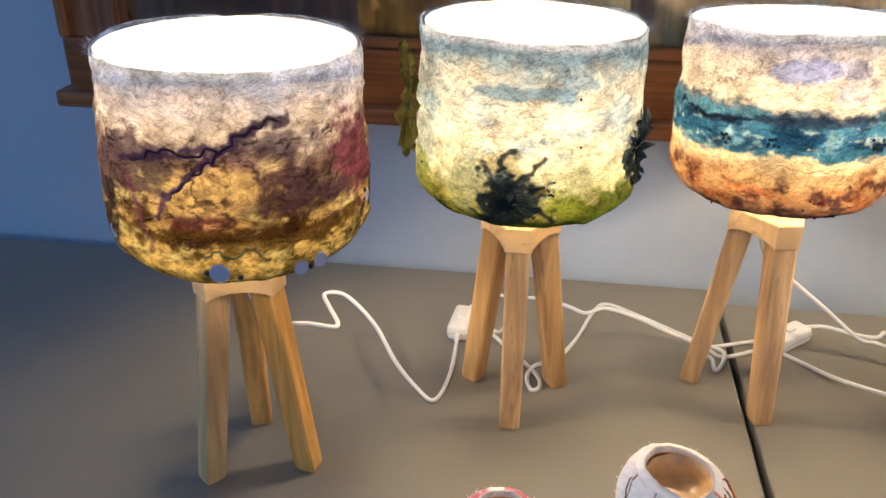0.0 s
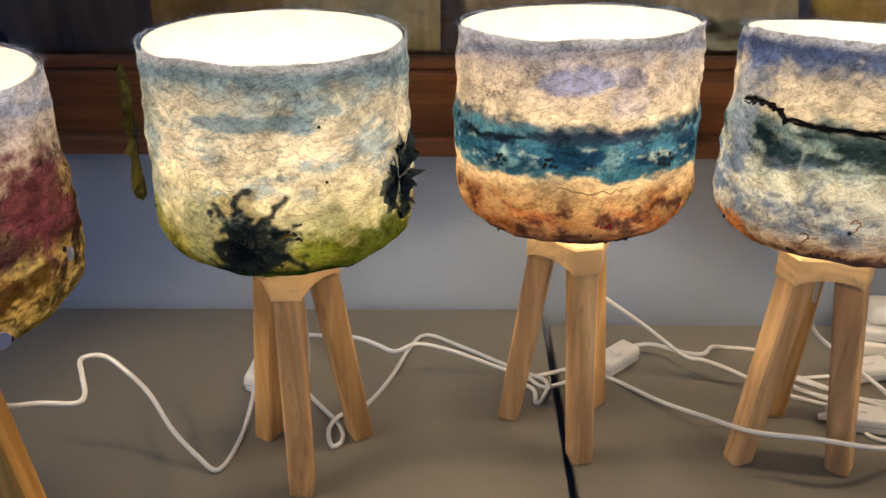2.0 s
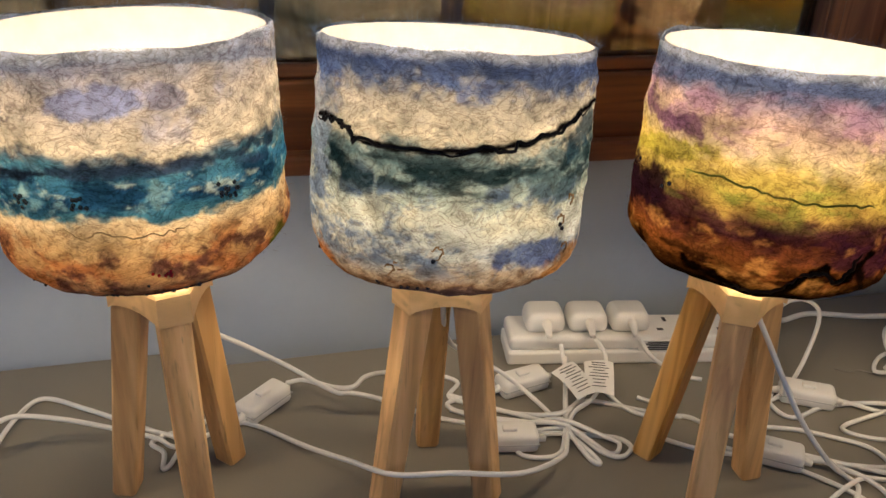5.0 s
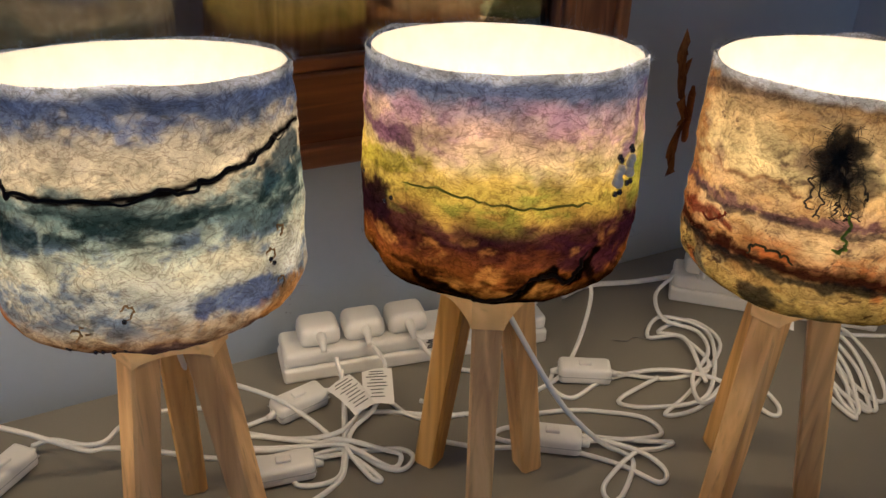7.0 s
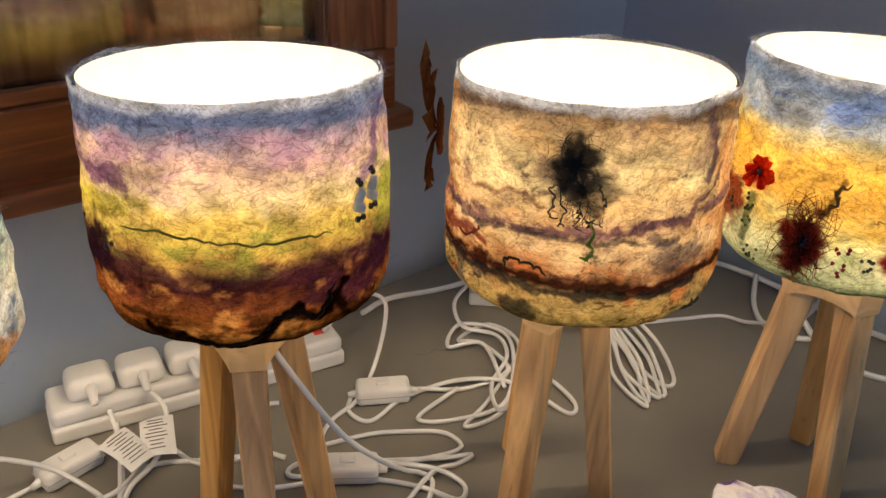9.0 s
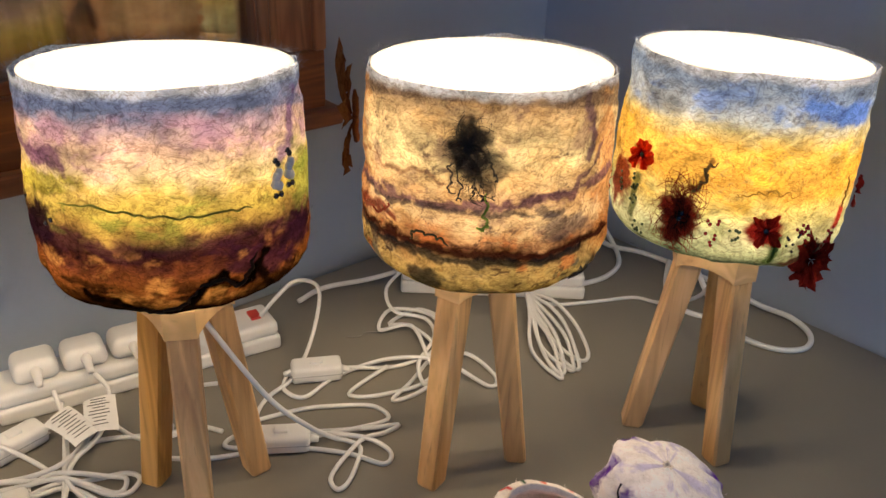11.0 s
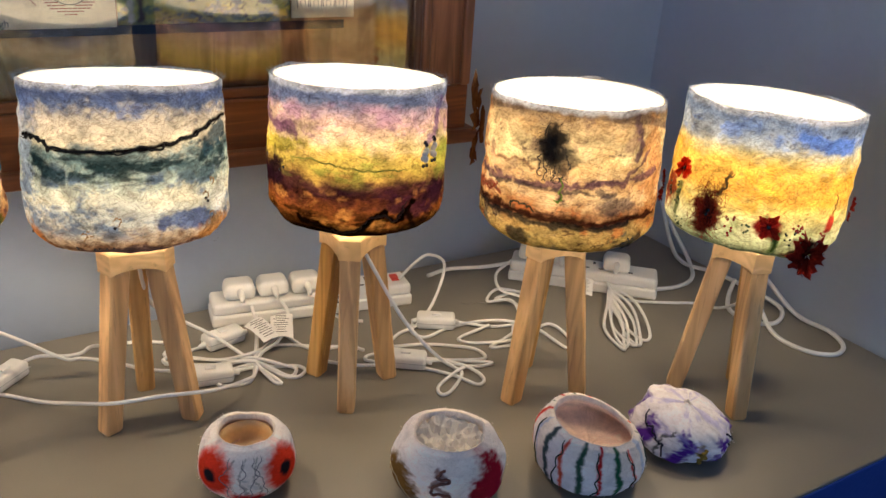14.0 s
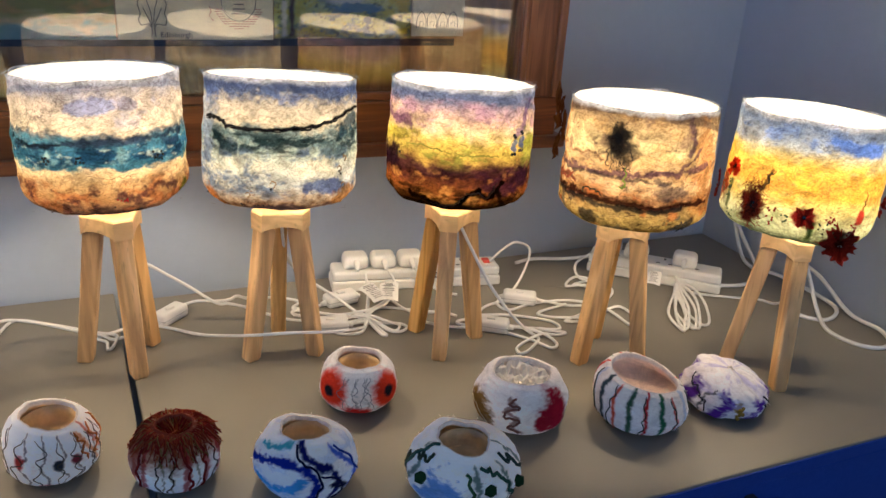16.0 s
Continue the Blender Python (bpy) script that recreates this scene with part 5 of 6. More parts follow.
def bowl_poppy(w):
    w.bands([(0, WHITE), (1, (0.76, 0.72, 0.68))])
    w.mottle((0.45, 0.47, 0.46), 4, 0.54, 0.7, 0.6)
    for a in (-0.3, -0.05, 0.25):
        w.stroke([(a, 0.1), (a + 0.1, 0.35), (a - 0.06, 0.6), (a + 0.05, 0.9)], 0.028, (0.24, 0.25, 0.22), 0.7, 0.05)
    for a in (-0.8, 0.95, 2.9):
        w.blob(a, 0.56, 0.60, 0.44, (0.66, 0.05, 0.022), 1.0, 0.2)
        w.blob(a, 0.54, 0.18, 0.14, (0.02, 0.015, 0.02), 1.0, 0.4)
    w.blob(0.05, 0.08, 0.5, 0.24, (0.60, 0.035, 0.03), 1.0, 0.3)


def bowl_garden(w):
    w.bands([(0, WHITE), (1, WHITE)])
    w.blob(-0.3, 0.50, 0.5, 0.36, (0.08, 0.24, 0.52), 0.9)
    w.mottle((0.3, 0.42, 0.6), 5, 0.56, 0.7, 0.5, 0.0, 0.5, 2)
    for a in (-1.1, 0.3, 0.95, 1.6):
        w.stroke([(a, 0.95), (a + 0.1, 0.55), (a - 0.05, 0.15)], 0.07, (0.06, 0.13, 0.10), 0.85, 0.05)
    w.blob(0.5, 0.3, 0.2, 0.2, (0.15, 0.25, 0.12), 0.7)


def bowl_leaves(w):
    w.bands([(0, WHITE), (1, (0.74, 0.69, 0.65))])
    w.blob(-1.0, 0.44, 0.55, 0.38, (0.20, 0.11, 0.03), 1.0, 0.4)
    w.blob(-0.65, 0.25, 0.25, 0.16, (0.16, 0.09, 0.03), 0.9, 0.4)
    w.blob(0.95, 0.55, 0.52, 0.42, (0.32, 0.012, 0.03), 1.0, 0.4)
    w.blob(0.62, 0.38, 0.24, 0.2, (0.33, 0.015, 0.03), 1.0, 0.4)
    w.stroke([(-0.15, 0.8), (0.0, 0.72), (-0.2, 0.6), (0.05, 0.5), (-0.05, 0.35), (0.15, 0.2)], 0.08, (0.22, 0.11, 0.09), 0.85, 0.04)
    w.blob(1.5, 0.3, 0.2, 0.2, (0.15, 0.07, 0.06), 0.7)


def bowl_stripes(w):
    # Greyer at the base, warmer cream towards the mouth.
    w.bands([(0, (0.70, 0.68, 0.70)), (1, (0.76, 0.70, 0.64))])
    for n, a in enumerate(np.arange(-3.0, 3.0, 0.36)):
        c = ((0.60, 0.10, 0.05), (0.05, 0.10, 0.06), (0.52, 0.03, 0.03), (0.03, 0.12, 0.06), (0.55, 0.06, 0.04), (0.45, 0.5, 0.6), (0.06, 0.08, 0.08))[n % 7]
        w.stroke([(a, 0.06), (a + 0.03, 0.4), (a - 0.02, 0.7), (a + 0.02, 0.97)], 0.085 if n % 2 == 0 else 0.05, c, 1.0, 0.025, 0.3)


def bowl_violet(w):
    # Cool lilac grey below, paler and warmer above.
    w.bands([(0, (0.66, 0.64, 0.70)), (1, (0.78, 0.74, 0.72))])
    for a in (-2.6, -1.7, -0.9, 0.0, 0.95, 1.8):
        w.stroke([(a - 0.2, 0.0), (a, 0.30), (a + 0.25, 0.55), (a + 0.1, 0.68)], 0.24, (0.10, 0.03, 0.27), 1.0, 0.05, 0.4)
    w.stroke([(0.45, 0.05), (0.55, 0.3), (0.42, 0.5), (0.5, 0.7)], 0.10, (0.34, 0.22, 0.05), 0.95, 0.05)
    w.stroke([(-0.5, 0.2), (-0.4, 0.5), (-0.2, 0.7)], 0.04, (0.05, 0.06, 0.06), 0.9, 0.05)
    w.mottle((0.42, 0.38, 0.60), 3, 0.52, 0.7, 0.6)


def red_mop(ob, spot):
    """Loose dyed wool locks piled over the mouth."""
    rng = np.random.default_rng(9)
    for colour, count in (((0.20, 0.018, 0.012), 190), ((0.30, 0.06, 0.02), 90), ((0.22, 0.14, 0.05), 40)):
        vs, fs = [], []
        for q in range(count):
            a = rng.uniform(-np.pi, np.pi)
            v1 = rng.uniform(0.66, 0.97)
            tip = spot(a, v1, rng.uniform(0.0008, 0.0035))
            top = Vector((rng.normal(0, 0.006), rng.normal(0, 0.006), 0.044 + rng.normal(0, 0.003)))
            mid = spot(a + rng.normal(0, 0.2), 0.99, 0.002) * 0.9 + top * 0.1 + Vector((0, 0, rng.uniform(0, 0.003)))
            p, f = tube([top, mid, tip, tip + Vector(rng.normal(0, 0.0016, 3))], 0.0006, 4, 4)
            fs += [tuple(k + len(vs) for k in g) for g in f]
            vs += list(p)
        tagged(piece("wool_fluff", mesh_of("wool_fluff", vs, fs, yarn(colour)), ob, "loose rust red wool strands"), kind="stuff")


felt_bowl(0.365, 0.630, 0.050, 0.072, 0.56, -89, "white felted bowl with dark wiggly lines and orange patches", bowl_lines, OCHRE, 201, (-0.12, 0.05), 0.05, together(lined(0.0285, 0.066), sew_wiggles((-1.3, -0.75, -0.3, 0.1, 0.5, 0.95, 1.4), (0.09, 0.07, 0.05), 0.0006, 0.08, 0.9, 0.14, 1), sew_wiggles((0.72, 1.15, 1.6), (0.55, 0.16, 0.04), 0.0013, 0.45, 0.95, 0.16, 2)))
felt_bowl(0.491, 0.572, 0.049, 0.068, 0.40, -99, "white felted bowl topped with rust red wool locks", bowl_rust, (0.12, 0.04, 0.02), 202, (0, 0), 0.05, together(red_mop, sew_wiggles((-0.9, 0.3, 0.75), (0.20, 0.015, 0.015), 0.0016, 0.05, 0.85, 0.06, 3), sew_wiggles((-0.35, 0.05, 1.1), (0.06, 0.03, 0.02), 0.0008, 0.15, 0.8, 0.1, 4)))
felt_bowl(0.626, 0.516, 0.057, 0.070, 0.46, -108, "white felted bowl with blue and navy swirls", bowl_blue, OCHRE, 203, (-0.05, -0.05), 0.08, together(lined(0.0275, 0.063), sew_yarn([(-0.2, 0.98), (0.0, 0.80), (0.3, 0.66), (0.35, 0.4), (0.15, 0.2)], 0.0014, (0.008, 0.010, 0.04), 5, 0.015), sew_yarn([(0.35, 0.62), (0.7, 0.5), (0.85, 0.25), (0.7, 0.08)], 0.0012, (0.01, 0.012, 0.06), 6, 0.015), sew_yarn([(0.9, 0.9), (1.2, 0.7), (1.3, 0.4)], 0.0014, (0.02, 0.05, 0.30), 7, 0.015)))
felt_bowl(0.736, 0.658, 0.051, 0.063, 0.54, -112, "white felted bowl with red poppies", bowl_poppy, (0.72, 0.48, 0.34), 204, (0, 0), 0.03, together(lined(0.0275, 0.056), sew_wiggles((-0.22, -0.02, 0.2, 0.4), (0.26, 0.26, 0.27), 0.00042, 0.2, 0.9, 0.10, 8)))
felt_bowl(0.792, 0.448, 0.064, 0.066, 0.46, -121, "white felted bowl with green balls and curly trim", bowl_garden, OCHRE, 205, (0.0, 0.05), 0.10, together(lined(0.031, 0.058), sew_yarn([(-1.5, 0.45), (-1.35, 0.55), (-1.4, 0.66), (-1.2, 0.66), (-1.22, 0.78), (-1.0, 0.76), (-0.98, 0.88), (-0.78, 0.84), (-0.7, 0.95)], 0.0020, (0.05, 0.06, 0.04), 4, 0.03), sew_yarn([(1.2, 0.95), (1.3, 0.82), (1.45, 0.84), (1.5, 0.66), (1.62, 0.62)], 0.0020, (0.04, 0.06, 0.05), 5, 0.03), sew_balls([(-0.75, 0.58), (0.05, 0.30), (0.62, 0.62), (1.3, 0.5)], 0.0082, (0.015, 0.045, 0.018)), sew_yarn([(-1.3, 0.3), (-1.25, 0.6), (-1.1, 0.85), (-0.9, 0.98)], 0.0022, (0.05, 0.10, 0.08), 1, 0.05), sew_yarn([(0.5, 0.98), (0.8, 0.85), (1.0, 0.6), (1.1, 0.3)], 0.0022, (0.04, 0.09, 0.06), 2, 0.05), sew_yarn([(0.2, 0.9), (0.3, 0.6), (0.25, 0.3), (0.35, 0.1)], 0.0020, (0.05, 0.11, 0.05), 3, 0.04)))
felt_bowl(0.924, 0.553, 0.061, 0.068, 0.60, -126, "white felted bowl with brown and red felt leaves", bowl_leaves, (0.90, 0.80, 0.68), 206, (0, 0), 0.05, together(cellophane(0.036, 0.062), sew_yarn([(0.0, 0.85), (-0.1, 0.76), (0.12, 0.70), (-0.15, 0.62), (-0.2, 0.52), (0.1, 0.5), (0.05, 0.4), (-0.1, 0.34), (0.12, 0.22)], 0.0016, (0.20, 0.09, 0.07), 9, 0.02), sew_yarn([(-1.3, 0.5), (-0.9, 0.42), (-0.6, 0.2)], 0.0006, (0.5, 0.45, 0.3), 10, 0.01)))
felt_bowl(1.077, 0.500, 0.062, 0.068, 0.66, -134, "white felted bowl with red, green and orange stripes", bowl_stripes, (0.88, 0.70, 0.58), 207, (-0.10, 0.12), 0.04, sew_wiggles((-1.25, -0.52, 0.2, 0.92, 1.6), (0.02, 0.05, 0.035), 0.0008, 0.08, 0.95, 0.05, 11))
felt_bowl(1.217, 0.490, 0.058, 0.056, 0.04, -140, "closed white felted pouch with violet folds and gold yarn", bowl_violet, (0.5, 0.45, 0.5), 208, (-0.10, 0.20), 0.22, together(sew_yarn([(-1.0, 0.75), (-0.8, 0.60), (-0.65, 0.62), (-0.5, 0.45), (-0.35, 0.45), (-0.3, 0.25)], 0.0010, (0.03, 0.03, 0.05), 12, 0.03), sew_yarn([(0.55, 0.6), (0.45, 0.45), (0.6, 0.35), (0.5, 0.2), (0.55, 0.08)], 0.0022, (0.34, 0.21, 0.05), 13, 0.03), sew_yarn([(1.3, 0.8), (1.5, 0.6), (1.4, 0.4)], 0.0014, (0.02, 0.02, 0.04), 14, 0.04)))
felt_bowl(0.219, 0.566, 0.047, 0.062, 0.55, -88, "white felted bowl with a pink rim", bowl_pink, OCHRE, 209, (0, 0), 0.05, lined(0.0265, 0.056))


# ---- extension leads, plugs and cords ----
def extension_lead(x0, y0, x1, y1, gangs, label):
    L = math.hypot(x1 - x0, y1 - y0)
    m = pose((x0 + x1) / 2, (y0 + y1) / 2, TOP + 0.0003, 0, 0, math.degrees(math.atan2(y1 - y0, x1 - x0)))
    lead = thing("extension_lead", m, label, "extension lead", "extension leads on the table")
    part("base", box(L, 0.054, 0.018, 0.004, 3), PLASTIC, lead)
    part("body", box(L - 0.003, 0.051, 0.018, 0.006, 4, (0, 0, 0.0175)), PLASTIC, lead, "white moulded socket strip")
    for g in range(gangs):
        gx = -L / 2 + 0.042 + g * 0.048
        for sx, sy, w, d in ((0, 0.011, 0.004, 0.009), (-0.011, -0.010, 0.007, 0.004), (0.011, -0.010, 0.007, 0.004)):
            part("slot", box(w, d, 0.0006, 0, 1, (gx + sx, sy, 0.0352)), DARKP, lead, "dark pin slot")
    return lead, m, L


lead_a, MA, LA = extension_lead(0.803, 1.012, 1.098, 0.960, 5, "white multi-socket extension lead with three plugs")
part("rocker", box(0.012, 0.018, 0.004, 0.001, 2, (LA / 2 - 0.022, 0.0, 0.0352)), REDP, lead_a, "red rocker switch")
part("sticker", box(0.045, 0.0012, 0.014, 0, 1, (0.02, -0.0266, 0.018)), PAPER, lead_a, "printed white label")
for k in range(5):
    part("print_bar", box(0.030 - 0.004 * (k % 3), 0.0006, 0.0012, 0, 1, (0.02, -0.0276, 0.0195 + 0.0024 * k)), INK, lead_a, "unreadable line of print")
lead_b, MB, LB = extension_lead(1.300, 0.965, 1.478, 0.800, 4, "white multi-socket extension lead near the corner")


def plug(parent, m, label="white moulded mains plug"):
    """A rounded plug seated in a socket, its cord leaving to the front."""
    bm = box(0.046, 0.042, 0.024, 0.009, 4)
    for v in bm.verts:
        t = v.co.z / 0.024
        v.co.x *= 1 - 0.10 * t
        v.co.y *= 1 - 0.12 * t
    p = part("plug", bm, PLASTIC, parent, label, m @ pose(0, 0, 0.0362), True)
    vs, fs = tube([(0, -0.017, 0.014), (0, -0.028, 0.013), (0, -0.038, 0.008)], 0.0058, 10, 4, ([0, 1], [1, 0.55]))
    piece("strain_relief", mesh_of("strain_relief", vs, fs, PLASTIC), p)
    return p


def inline_switch(parent, x, y, turn, up=0.0):
    m = pose(x, y, TOP + 0.0006 + up, 0, 0, turn)
    s = part("inline_switch", box(0.056, 0.027, 0.020, 0.005, 3), PLASTIC, parent, "white inline rocker switch", m, True)
    part("seam", box(0.0565, 0.0275, 0.0008, 0, 1, (0, 0, 0.0098)), GREYP, s)
    part("rocker", box(0.014, 0.009, 0.004, 0.0015, 2, (0, 0, 0.0188)), PLASTIC, s)
    for q in (-1, 1):
        vs, fs = tube([(q * 0.027, 0, 0.009), (q * 0.036, 0, 0.007)], 0.0045, 8, 2, ([0, 1], [1, 0.65]))
        piece("gland", mesh_of("gland", vs, fs, PLASTIC), s)


def paper_tag(parent, m, seed):
    """A folded paper care tag with lines of print too small to read."""
    vs, fs = [], []
    for i in range(9):
        t = i / 8
        for j in range(6):
            u = j / 5
            vs.append((0.034 * (u - 0.5), -0.046 * t, 0.004 * math.sin(t * 3 + u) + 0.003 * math.sin(u * 3.1)))
    for i in range(8):
        for j in range(5):
            fs.append((i * 6 + j, i * 6 + j + 1, (i + 1) * 6 + j + 1, (i + 1) * 6 + j))
    tag = piece("paper_tag", mesh_of("paper_tag", vs, fs, PAPER), parent, "white printed paper tag", m)
    rng = np.random.default_rng(seed)
    for k in range(9):
        t = 0.12 + 0.09 * k
        w = rng.uniform(0.012, 0.026)
        part("print_bar", box(w, 0.0009, 0.0003, 0, 1, (-0.001, -0.046 * t, 0.0048 * math.sin(t * 3 + 0.5) * 0.84 + 0.0034)), INK, tag)
    vs, fs = tube([(0, 0, 0), (0, -0.02, 0.001), (0, -0.045, 0.0)], 0.0005, 4, 3)
    return tag


CORD_R = 0.0024


def cord(parent, points, z=0.0, radius=CORD_R):
    """A cord on the table top: points of (x, y) or (x, y, height above the table)."""
    line = []
    for p in points:
        line.append((p[0], p[1], TOP + radius + 0.0004 + (p[2] if len(p) > 2 else z)))
    vs, fs = tube(line, radius, 8, 7)
    piece("cable", mesh_of("cable", vs, fs, CORD), parent)


def cord_thing(label):
    return thing("lamp_cord", pose(0, 0, 0), label, "cord", "white lamp cords")


c1 = cord_thing("white lamp cord looping towards the next lamp")
cord(c1, [(-0.03, 0.678, 0.205), (-0.022, 0.69, 0.165), (-0.006, 0.703, 0.138), (0.017, 0.715, 0.131), (0.038, 0.728, 0.121), (0.035, 0.752, 0.112), (0.016, 0.79, 0.105), (0.001, 0.823, 0.100), (0.017, 0.834, 0.096), (0.040, 0.824, 0.086), (0.060, 0.820, 0.062), (0.082, 0.804, 0.033), (0.106, 0.793, 0.010), (0.128, 0.785), (0.138, 0.835), (0.138, 0.90, 0.008)])
inline_switch(c1, 0.139, 0.935, 85)
cord(c1, [(0.142, 0.968, 0.006), (0.16, 1.01, 0.004), (0.201, 0.99, 0.018), (0.242, 0.96, 0.035), (0.268, 0.935, 0.042), (0.288, 0.920, 0.044), (0.311, 0.938, 0.042), (0.349, 0.942, 0.030), (0.392, 0.942, 0.012), (0.43, 0.93, 0.004), (0.451, 0.918), (0.50, 0.937, 0.003), (0.523, 0.934), (0.565, 0.89, 0.004), (0.60, 0.84, 0.022), (0.63, 0.792, 0.043), (0.68, 0.782, 0.044), (0.735, 0.772, 0.042), (0.785, 0.80, 0.026), (0.81, 0.84, 0.008), (0.835, 0.905, 0.008), (0.848, 0.945, 0.03)])

c2 = cord_thing("white lamp cord with a small loop by the leg")
cord(c2, [(0.213, 0.81, 0.215), (0.21, 0.85, 0.12), (0.19, 0.92, 0.01), (0.166, 0.941, 0.003), (0.201, 0.895), (0.234, 0.852), (0.24, 0.828), (0.231, 0.820), (0.225, 0.842, 0.002), (0.233, 0.860, 0.005), (0.257, 0.884), (0.28, 0.932), (0.299, 0.986, 0.005), (0.318, 1.020), (0.361, 0.994), (0.391, 0.972), (0.426, 0.946), (0.451, 0.922, 0.004), (0.445, 0.898), (0.437, 0.890), (0.437, 0.912), (0.426, 0.930), (0.46, 0.945), (0.49, 0.95, 0.005)])

c3 = cord_thing("white lamp cord with an inline switch behind the leg")
inline_switch(c3, 0.532, 0.962, 42)
cord(c3, [(0.452, 0.862, 0.215), (0.462, 0.895, 0.165), (0.480, 0.915, 0.132), (0.515, 0.928, 0.100), (0.556, 0.934, 0.066), (0.598, 0.932, 0.032), (0.616, 0.928, 0.030), (0.645, 0.925, 0.020), (0.70, 0.91), (0.75, 0.886), (0.79, 0.872, 0.003)])
cord(c3, [(0.557, 0.985, 0.010), (0.575, 0.975, 0.018), (0.60, 0.938, 0.032), (0.618, 0.930, 0.036), (0.634, 0.955, 0.028), (0.662, 0.997), (0.70, 0.99), (0.735, 0.965), (0.72, 0.94), (0.755, 0.915), (0.81, 0.87, 0.006)])

c4 = cord_thing("tangled white lamp cord bundle with paper tags and plug")
cord(c4, [(0.674, 0.828, 0.215), (0.69, 0.86, 0.13), (0.735, 0.93, 0.06), (0.775, 0.935, 0.026), (0.794, 0.917, 0.014), (0.808, 0.888, 0.008), (0.815, 0.860, 0.006), (0.841, 0.853), (0.866, 0.843), (0.873, 0.828), (0.858, 0.817), (0.841, 0.828), (0.820, 0.858, 0.006), (0.791, 0.870), (0.769, 0.863), (0.763, 0.841), (0.786, 0.831), (0.805, 0.838), (0.819, 0.867, 0.008), (0.832, 0.90, 0.01), (0.844, 0.932, 0.02), (0.846, 0.955, 0.04)])
cord(c4, [(0.753, 0.886), (0.79, 0.866), (0.817, 0.851, 0.005), (0.834, 0.815), (0.826, 0.822), (0.819, 0.867, 0.01), (0.855, 0.907, 0.004), (0.881, 0.926), (0.894, 0.886), (0.914, 0.868), (0.95, 0.86), (0.965, 0.84)])
cord(c4, [(0.715, 0.92), (0.75, 0.90), (0.79, 0.885), (0.815, 0.868, 0.012), (0.85, 0.845, 0.004), (0.862, 0.832, 0.003), (0.848, 0.824), (0.815, 0.862, 0.010), (0.77, 0.888), (0.735, 0.905), (0.715, 0.93), (0.76, 0.94), (0.80, 0.94)])
cord(c4, [(0.72, 0.945), (0.745, 0.925), (0.78, 0.90), (0.815, 0.875, 0.014), (0.86, 0.905), (0.91, 0.878), (0.945, 0.86)])
inline_switch(c4, 0.757, 0.858, -10)
inline_switch(c4, 0.800, 0.942, 12)
pm = [MA @ pose(-LA / 2 + 0.042 + 0.048 * g, 0, 0) for g in range(3)]
for g in range(3):
    plug(c4 if g == 0 else c3 if g == 1 else c2, pm[g])
cord(c3, [(0.888, 0.957, 0.040), (0.893, 0.94, 0.028), (0.88, 0.915, 0.016), (0.86, 0.895, 0.010), (0.835, 0.88, 0.010), (0.82, 0.862, 0.010)])
cord(c2, [(0.936, 0.949, 0.040), (0.945, 0.935, 0.025), (0.975, 0.925, 0.004), (1.0, 0.915)])
paper_tag(c4, pose(0.836, 0.925, TOP + 0.034, 14, 0, 22) @ Matrix.Diagonal((0.9, 0.9, 0.9, 1)), 1)
paper_tag(c3, pose(0.880, 0.930, TOP + 0.031, 14, 0, -20) @ Matrix.Diagonal((0.9, 0.9, 0.9, 1)), 2)

c5 = cord_thing("white lamp cord draped and looped on the table")
cord(c5, [(0.912, 0.774, 0.215), (0.932, 0.748, 0.165), (0.962, 0.732, 0.105), (1.000, 0.735, 0.055), (1.032, 0.742, 0.020), (1.052, 0.745, 0.003), (1.056, 0.730), (1.022, 0.702), (1.006, 0.700), (1.014, 0.719), (1.061, 0.737, 0.004), (1.09, 0.735), (1.109, 0.736), (1.08, 0.748, 0.003), (1.02, 0.792), (0.977, 0.824), (0.957, 0.815), (1.008, 0.773), (1.043, 0.733), (1.061, 0.699), (1.077, 0.711), (1.062, 0.742, 0.006), (1.012, 0.79, 0.004), (0.98, 0.80)])
cord(c5, [(0.995, 0.835), (1.045, 0.82), (1.075, 0.803), (1.107, 0.777), (1.106, 0.75), (1.06, 0.757, 0.005), (1.00, 0.785, 0.004), (0.96, 0.80), (0.925, 0.82), (0.90, 0.85), (0.93, 0.88), (0.915, 0.90)])
inline_switch(c5, 1.000, 0.785, -35)
c6 = cord_thing("white lamp cord arching up from the extension lead")
cord(c6, [(1.08, 0.955, 0.036), (1.10, 0.945, 0.062), (1.125, 0.945, 0.072), (1.145, 0.93, 0.060), (1.115, 0.90, 0.025), (1.07, 0.87, 0.004), (1.028, 0.859), (1.0, 0.835), (0.985, 0.80)])
inline_switch(c6, 1.092, 0.860, -30)
cord(c6, [(1.125, 0.845, 0.004), (1.173, 0.817), (1.226, 0.813, 0.004), (1.233, 0.865, 0.006), (1.222, 0.893), (1.273, 0.896), (1.270, 0.841), (1.179, 0.790), (1.130, 0.772), (1.169, 0.765), (1.243, 0.786, 0.004), (1.248, 0.736), (1.228, 0.724), (1.214, 0.786, 0.006), (1.171, 0.827, 0.006), (1.11, 0.845), (1.06, 0.835), (1.05, 0.86), (1.065, 0.88)])
cord(c6, [(1.125, 0.660, 0.215), (1.14, 0.69, 0.12), (1.16, 0.75, 0.02), (1.19, 0.80, 0.006), (1.24, 0.83, 0.006), (1.26, 0.87, 0.004), (1.235, 0.90, 0.01), (1.25, 0.935, 0.02), (1.29, 0.95, 0.03)])
